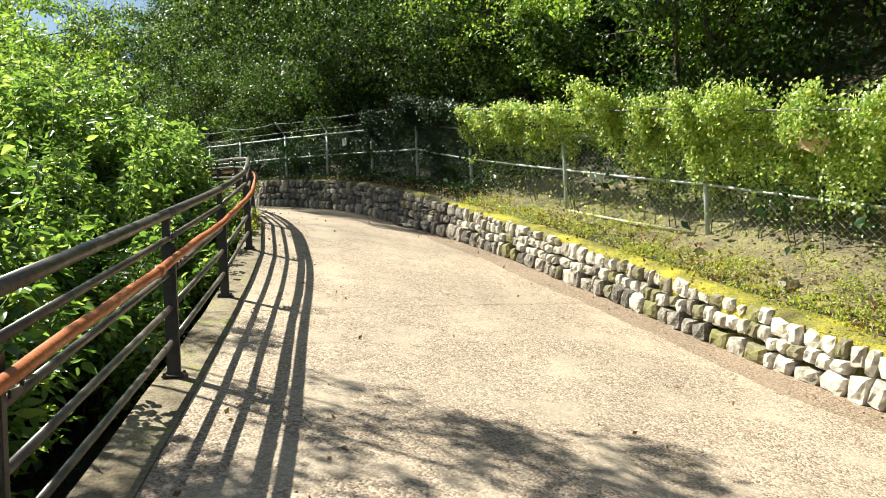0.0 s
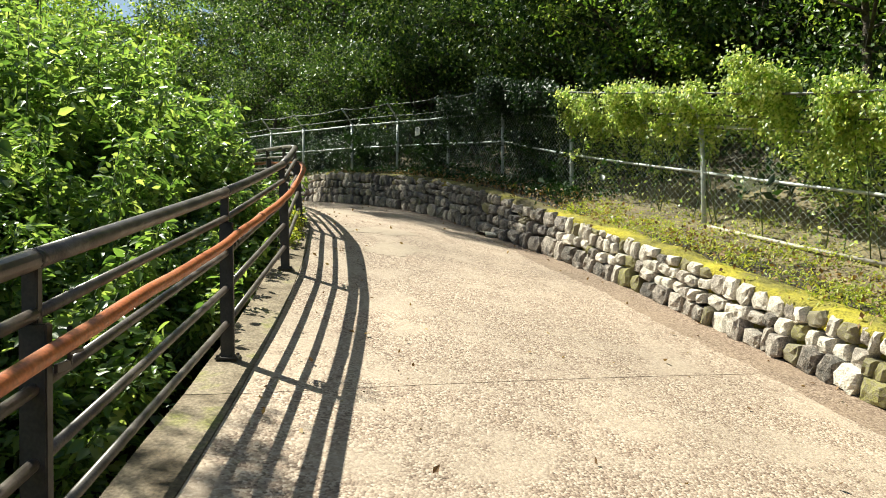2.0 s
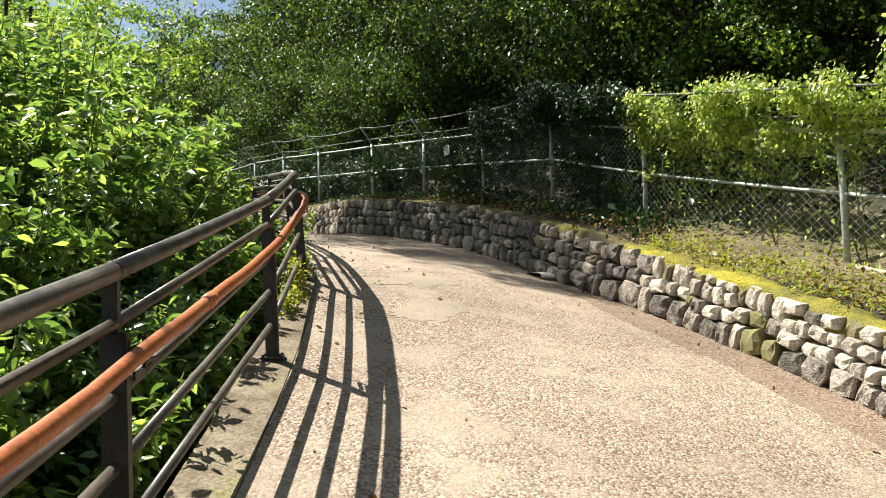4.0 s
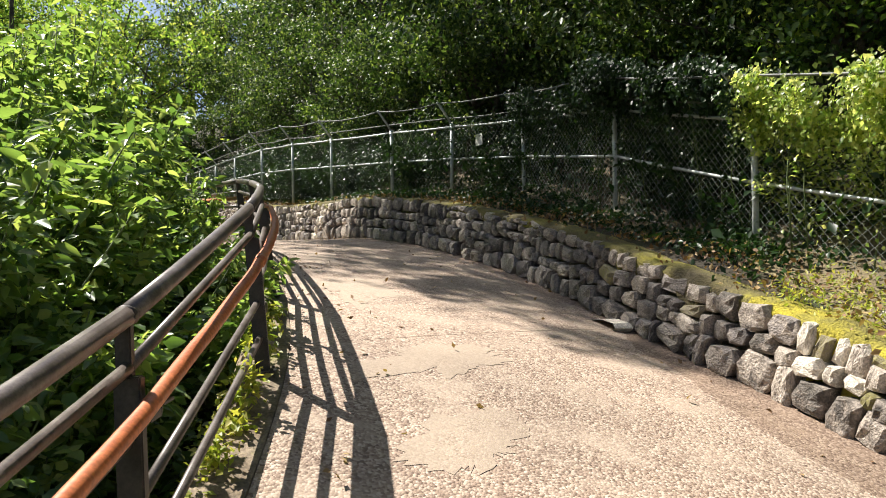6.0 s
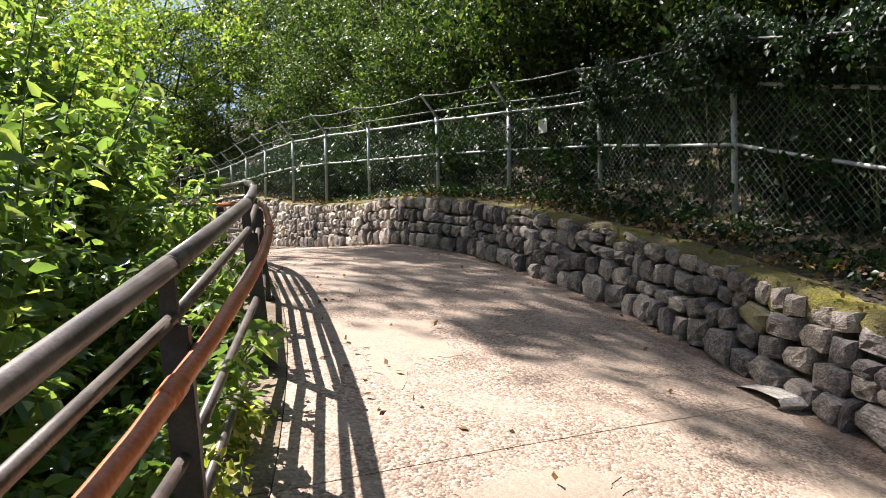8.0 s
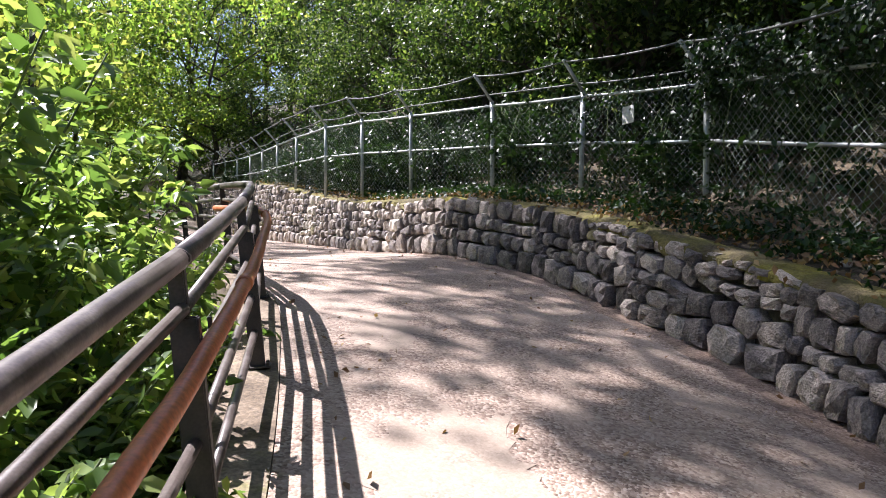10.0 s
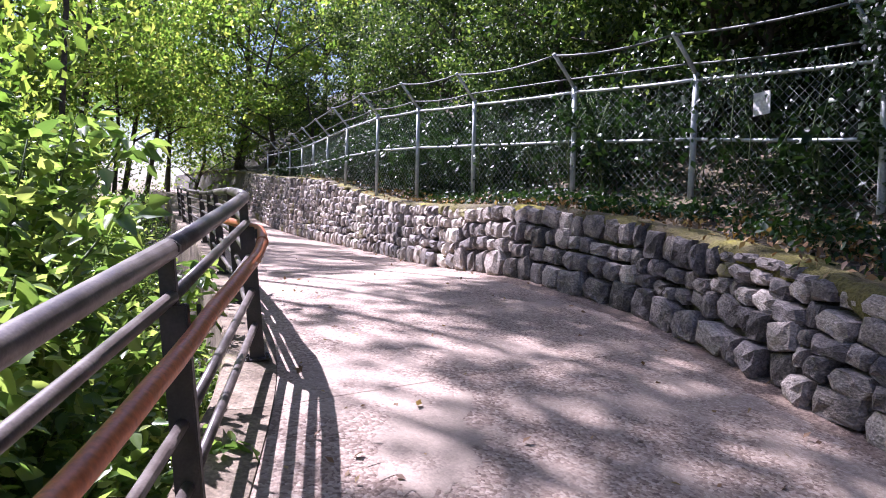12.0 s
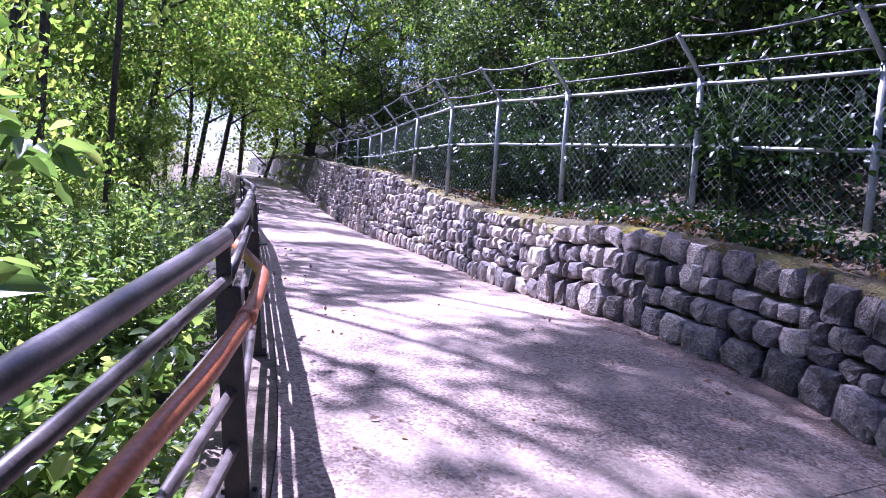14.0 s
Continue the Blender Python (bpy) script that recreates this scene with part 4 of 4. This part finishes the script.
cover("undergrowth", 45000, 3, 19, 1.5, 14, land_left, 1.0, 0.12, SHADED_IVY, "green weeds covering the ravine side, darkened for shade", 600, 0.45)
cover("undergrowth", 42000, 11.3, 19, 0.9, 16, land_left, 2.2, 0.14, BUSH, "green leafy thicket filling the far ravine side", 420, 0.5)
cover("ground_cover", 15000, 3.5, 7.7, 0.22, 1.6, land_right, 0.15, 0.05, GRASS, "yellow-green grass and weeds above the wall", 620, 0.12, 0.35)
cover("ground_cover", 24000, 7.7, 16, 0.45, 1.9, land_right, 0.16, 0.07, SHADED_IVY, "small weeds and ivy above the wall, darkened for shade", 560, 0.18)
cover("leaf_litter", 7000, 4, 16, 0.3, 1.1, land_right, 0.05, 0.06, LITTER, "dry brown fallen leaves above the wall", 500, 0.25)
cover("kerb_weeds", 1500, 7.35, 8.6, 0.0, 0.12, land_left, 0.16, 0.05, GRASS, "light green weeds sprouting along the kerb", 26, 0.05).location.z += 0.42

# undergrowth behind the fence
IVYISH = "dark glossy evergreen undergrowth behind the fence, deepened for shade"
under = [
    tagged(make_shrub(1.6, 0.95, 22, 2400, 0.085, SHADED_IVY, 0.7, 0.05), IVYISH, "shrub", "undergrowth behind the fence"),
    tagged(make_shrub(1.0, 0.9, 20, 1900, 0.075, SHADED_IVY, 0.7, 0.05), IVYISH, "shrub", "undergrowth behind the fence"),
    tagged(make_shrub(1.7, 0.9, 30, 4200, 0.065, VINE, 0.5, 0.05), "light green shrub behind the fence, colour lightened for sun", "shrub", "undergrowth behind the fence"),
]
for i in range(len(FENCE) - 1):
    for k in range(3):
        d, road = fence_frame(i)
        # Light leaves in the sunlit bays, near-black beyond: the light is in the colour.
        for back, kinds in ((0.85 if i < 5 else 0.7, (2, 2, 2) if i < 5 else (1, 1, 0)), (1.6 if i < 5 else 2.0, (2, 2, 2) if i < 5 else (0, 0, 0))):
            if prand.random() < 0.85:
                t = (k + prand.random()) / 3
                p = FENCE[i] + (FENCE[i + 1] - FENCE[i]) * t - road * (back + prand.uniform(-0.15, 0.25))
                p.z += 0.42 * max(0, back - 0.4)
                place(under[prand.choice(kinds)], p, prand.uniform(0.85, 1.2))
for k, p in enumerate(under):
    d, road = fence_frame(2)
    p.matrix_world = Matrix.Translation(FENCE[2] - road * (1.0 + k) + Vector((0, 0, 0.3 * k)))

# vines climbing over the fence: hanging bunches, thick at the top, thin below
for i, dens, lo, hi, full in ((0, 11000, 0.3, 2.4, 0.7), (1, 13000, 0.35, 2.5, 0.65), (2, 15000, 0.6, 2.45, 0.5), (3, 13000, 0.8, 2.3, 0.45), (4, 11000, 1.1, 2.2, 0.35), (5, 7000, 1.2, 2.3, 0.3), (6, 4000, 1.1, 2.1, 0.3), (7, 500, 0.7, 1.8, 0.4), (8, 420, 0.1, 1.4, 0.5), (9, 360, 0.1, 1.3, 0.5)):
    a, b = FENCE[i], FENCE[i + 1]
    d, road = fence_frame(i)
    pts = []
    bunches = 46
    for k in range(bunches):
        t = prand.random()
        top_h = hi * (0.86 + 0.16 * noise.noise(Vector((i * 3.0 + t * 4, 0, 2)))) - prand.random() ** 2 * 0.5
        drop = (top_h - lo) * (prand.random() ** (1.2 / full ** 0.5))
        n = dens // bunches
        w = rng.random(n) ** 0.8
        h = top_h - drop * w
        over = np.maximum(0, h - 1.3)
        c = np.array(a + (b - a) * t) + np.stack([np.zeros(n), np.zeros(n), h], 1)
        c += np.array(road)[None, :] * (over * prand.uniform(0.1, 0.85) + prand.uniform(-0.10, 0.16))[:, None]
        c += rng.normal(size=(n, 3)) * np.array([0.09, 0.09, 0.07])
        pts.append(c)
    pts = np.concatenate(pts)
    if i < 7:
        m = 220
        t, h = rng.random(m), 0.05 + rng.random(m) ** 1.5 * 1.0
        pts = np.concatenate([pts, np.array(a)[None] * (1 - t[:, None]) + np.array(b)[None] * t[:, None] + np.stack([rng.normal(size=m) * 0.06, rng.normal(size=m) * 0.06, h], 1)])
    vine = empty("climbing_vine", tuple(a))
    # From bay 5 on the leaf colour carries the shade.
    child("foliage", leaf_mesh("foliage", pts - np.array(a), 0.052 if i < 5 else 0.06, VINE if i < 5 else SHADED_IVY, 0.75, 0.9, np.array([road.x, road.y, 0.0]) * 0.25, 0.25, (road.x * 0.9, road.y * 0.9, 0.75), 0.4), vine)
    runs = []
    for k in range(9):
        t = prand.random()
        p = a + (b - a) * t - a
        runs.append(([p, p + Vector((prand.uniform(-0.2, 0.2), prand.uniform(-0.2, 0.2), 0.8)), p + Vector((prand.uniform(-0.3, 0.3), prand.uniform(-0.3, 0.3), min(hi, 1.6)))], [0.008, 0.006, 0.003]))
    tagged(child("branch_frame", tubes("branch_frame", runs, STEM, 5), vine), kind="stuff")
    tagged(vine, "pale green vine hanging thickly over the fence" if i < 5 else "thin dark vine clinging to the fence mesh, deepened for shade", "vine", "vines on the fence")

# odds and ends above the wall
card = tagged(new("cardboard_sheet", blocks("cardboard_sheet", [((0.34, 0.012, 0.24), (0, 0, 0), 0.003), ((0.10, 0.010, 0.06), (0.19, 0.0, 0.04), 0.003)], CARD)), "torn sheet of tan cardboard caught in the vine", "litter")
card.matrix_world = pose(4.2, 8.3, 3.05, 10, 25, -60)
for i in (3, 4, 5):
    a, b = FENCE[i], FENCE[i + 1]
    d, road = fence_frame(i)
    p0, p1 = a + (b - a) * 0.06 + road * 0.07 + Vector((0, 0, 0.07)), a + (b - a) * 0.95 + road * 0.10 + Vector((0, 0, 0.07))
    pipe = tagged(new("bottom_pipe", tubes("bottom_pipe", [([p0, (p0 + p1) * 0.5 + Vector((0, 0, -0.01)), p1], 0.024)], PIPE_OLD, 8)), "weathered pale pipe lying along the foot of the fence", "pipe", "pipes at the fence foot")
for k, (u, d, sz) in enumerate(((6.4, 0.75, 0.16), (7.3, 0.6, 0.13), (5.6, 0.9, 0.15), (8.4, 0.7, 0.12), (4.9, 0.7, 0.17), (9.3, 0.6, 0.1))):
    rock = tagged(new("loose_stone", STONES[STONE_PALE.name][k]), "loose pale stone lying on the weedy bank", "stone", "loose stones")
    rock.matrix_world = Matrix.Translation(land_right(u, d) + Vector((0, 0, sz * 0.3))) @ pose(0, 0, 0, 20 * k, 10, 50 * k) @ Matrix.Diagonal((sz * 1.3, sz, sz * 0.8, 1))
rock = tagged(new("loose_stone", STONES[STONE_PALE.name][7]), "flat pale stone at the foot of the wall", "stone", "loose stones")
rock.matrix_world = Matrix.Translation(edge_r(8.25) - wall_out(8.25) * 0.12 + Vector((0, 0, 0.03))) @ pose(0, 0, 0, 0, 0, 120) @ Matrix.Diagonal((0.5, 0.24, 0.13, 1))
# fallen leaves on the path
pts = []
for k in range(420):
    w = 0.97 - prand.random() ** 2.2 * 0.9 if prand.random() < 0.6 else 0.03 + 0.2 * prand.random() ** 1.5
    pts.append(tuple(ground_point(prand.uniform(3, 14), w, 0.012)))
litter = new("fallen_leaves", leaf_mesh("fallen_leaves", np.array(pts), 0.05, LITTER, 0.6, 0.0, np.array([0, 0, 0.0]), 0.1))
tagged(litter, "a few dry brown leaves scattered on the path", "leaves", kind="stuff")
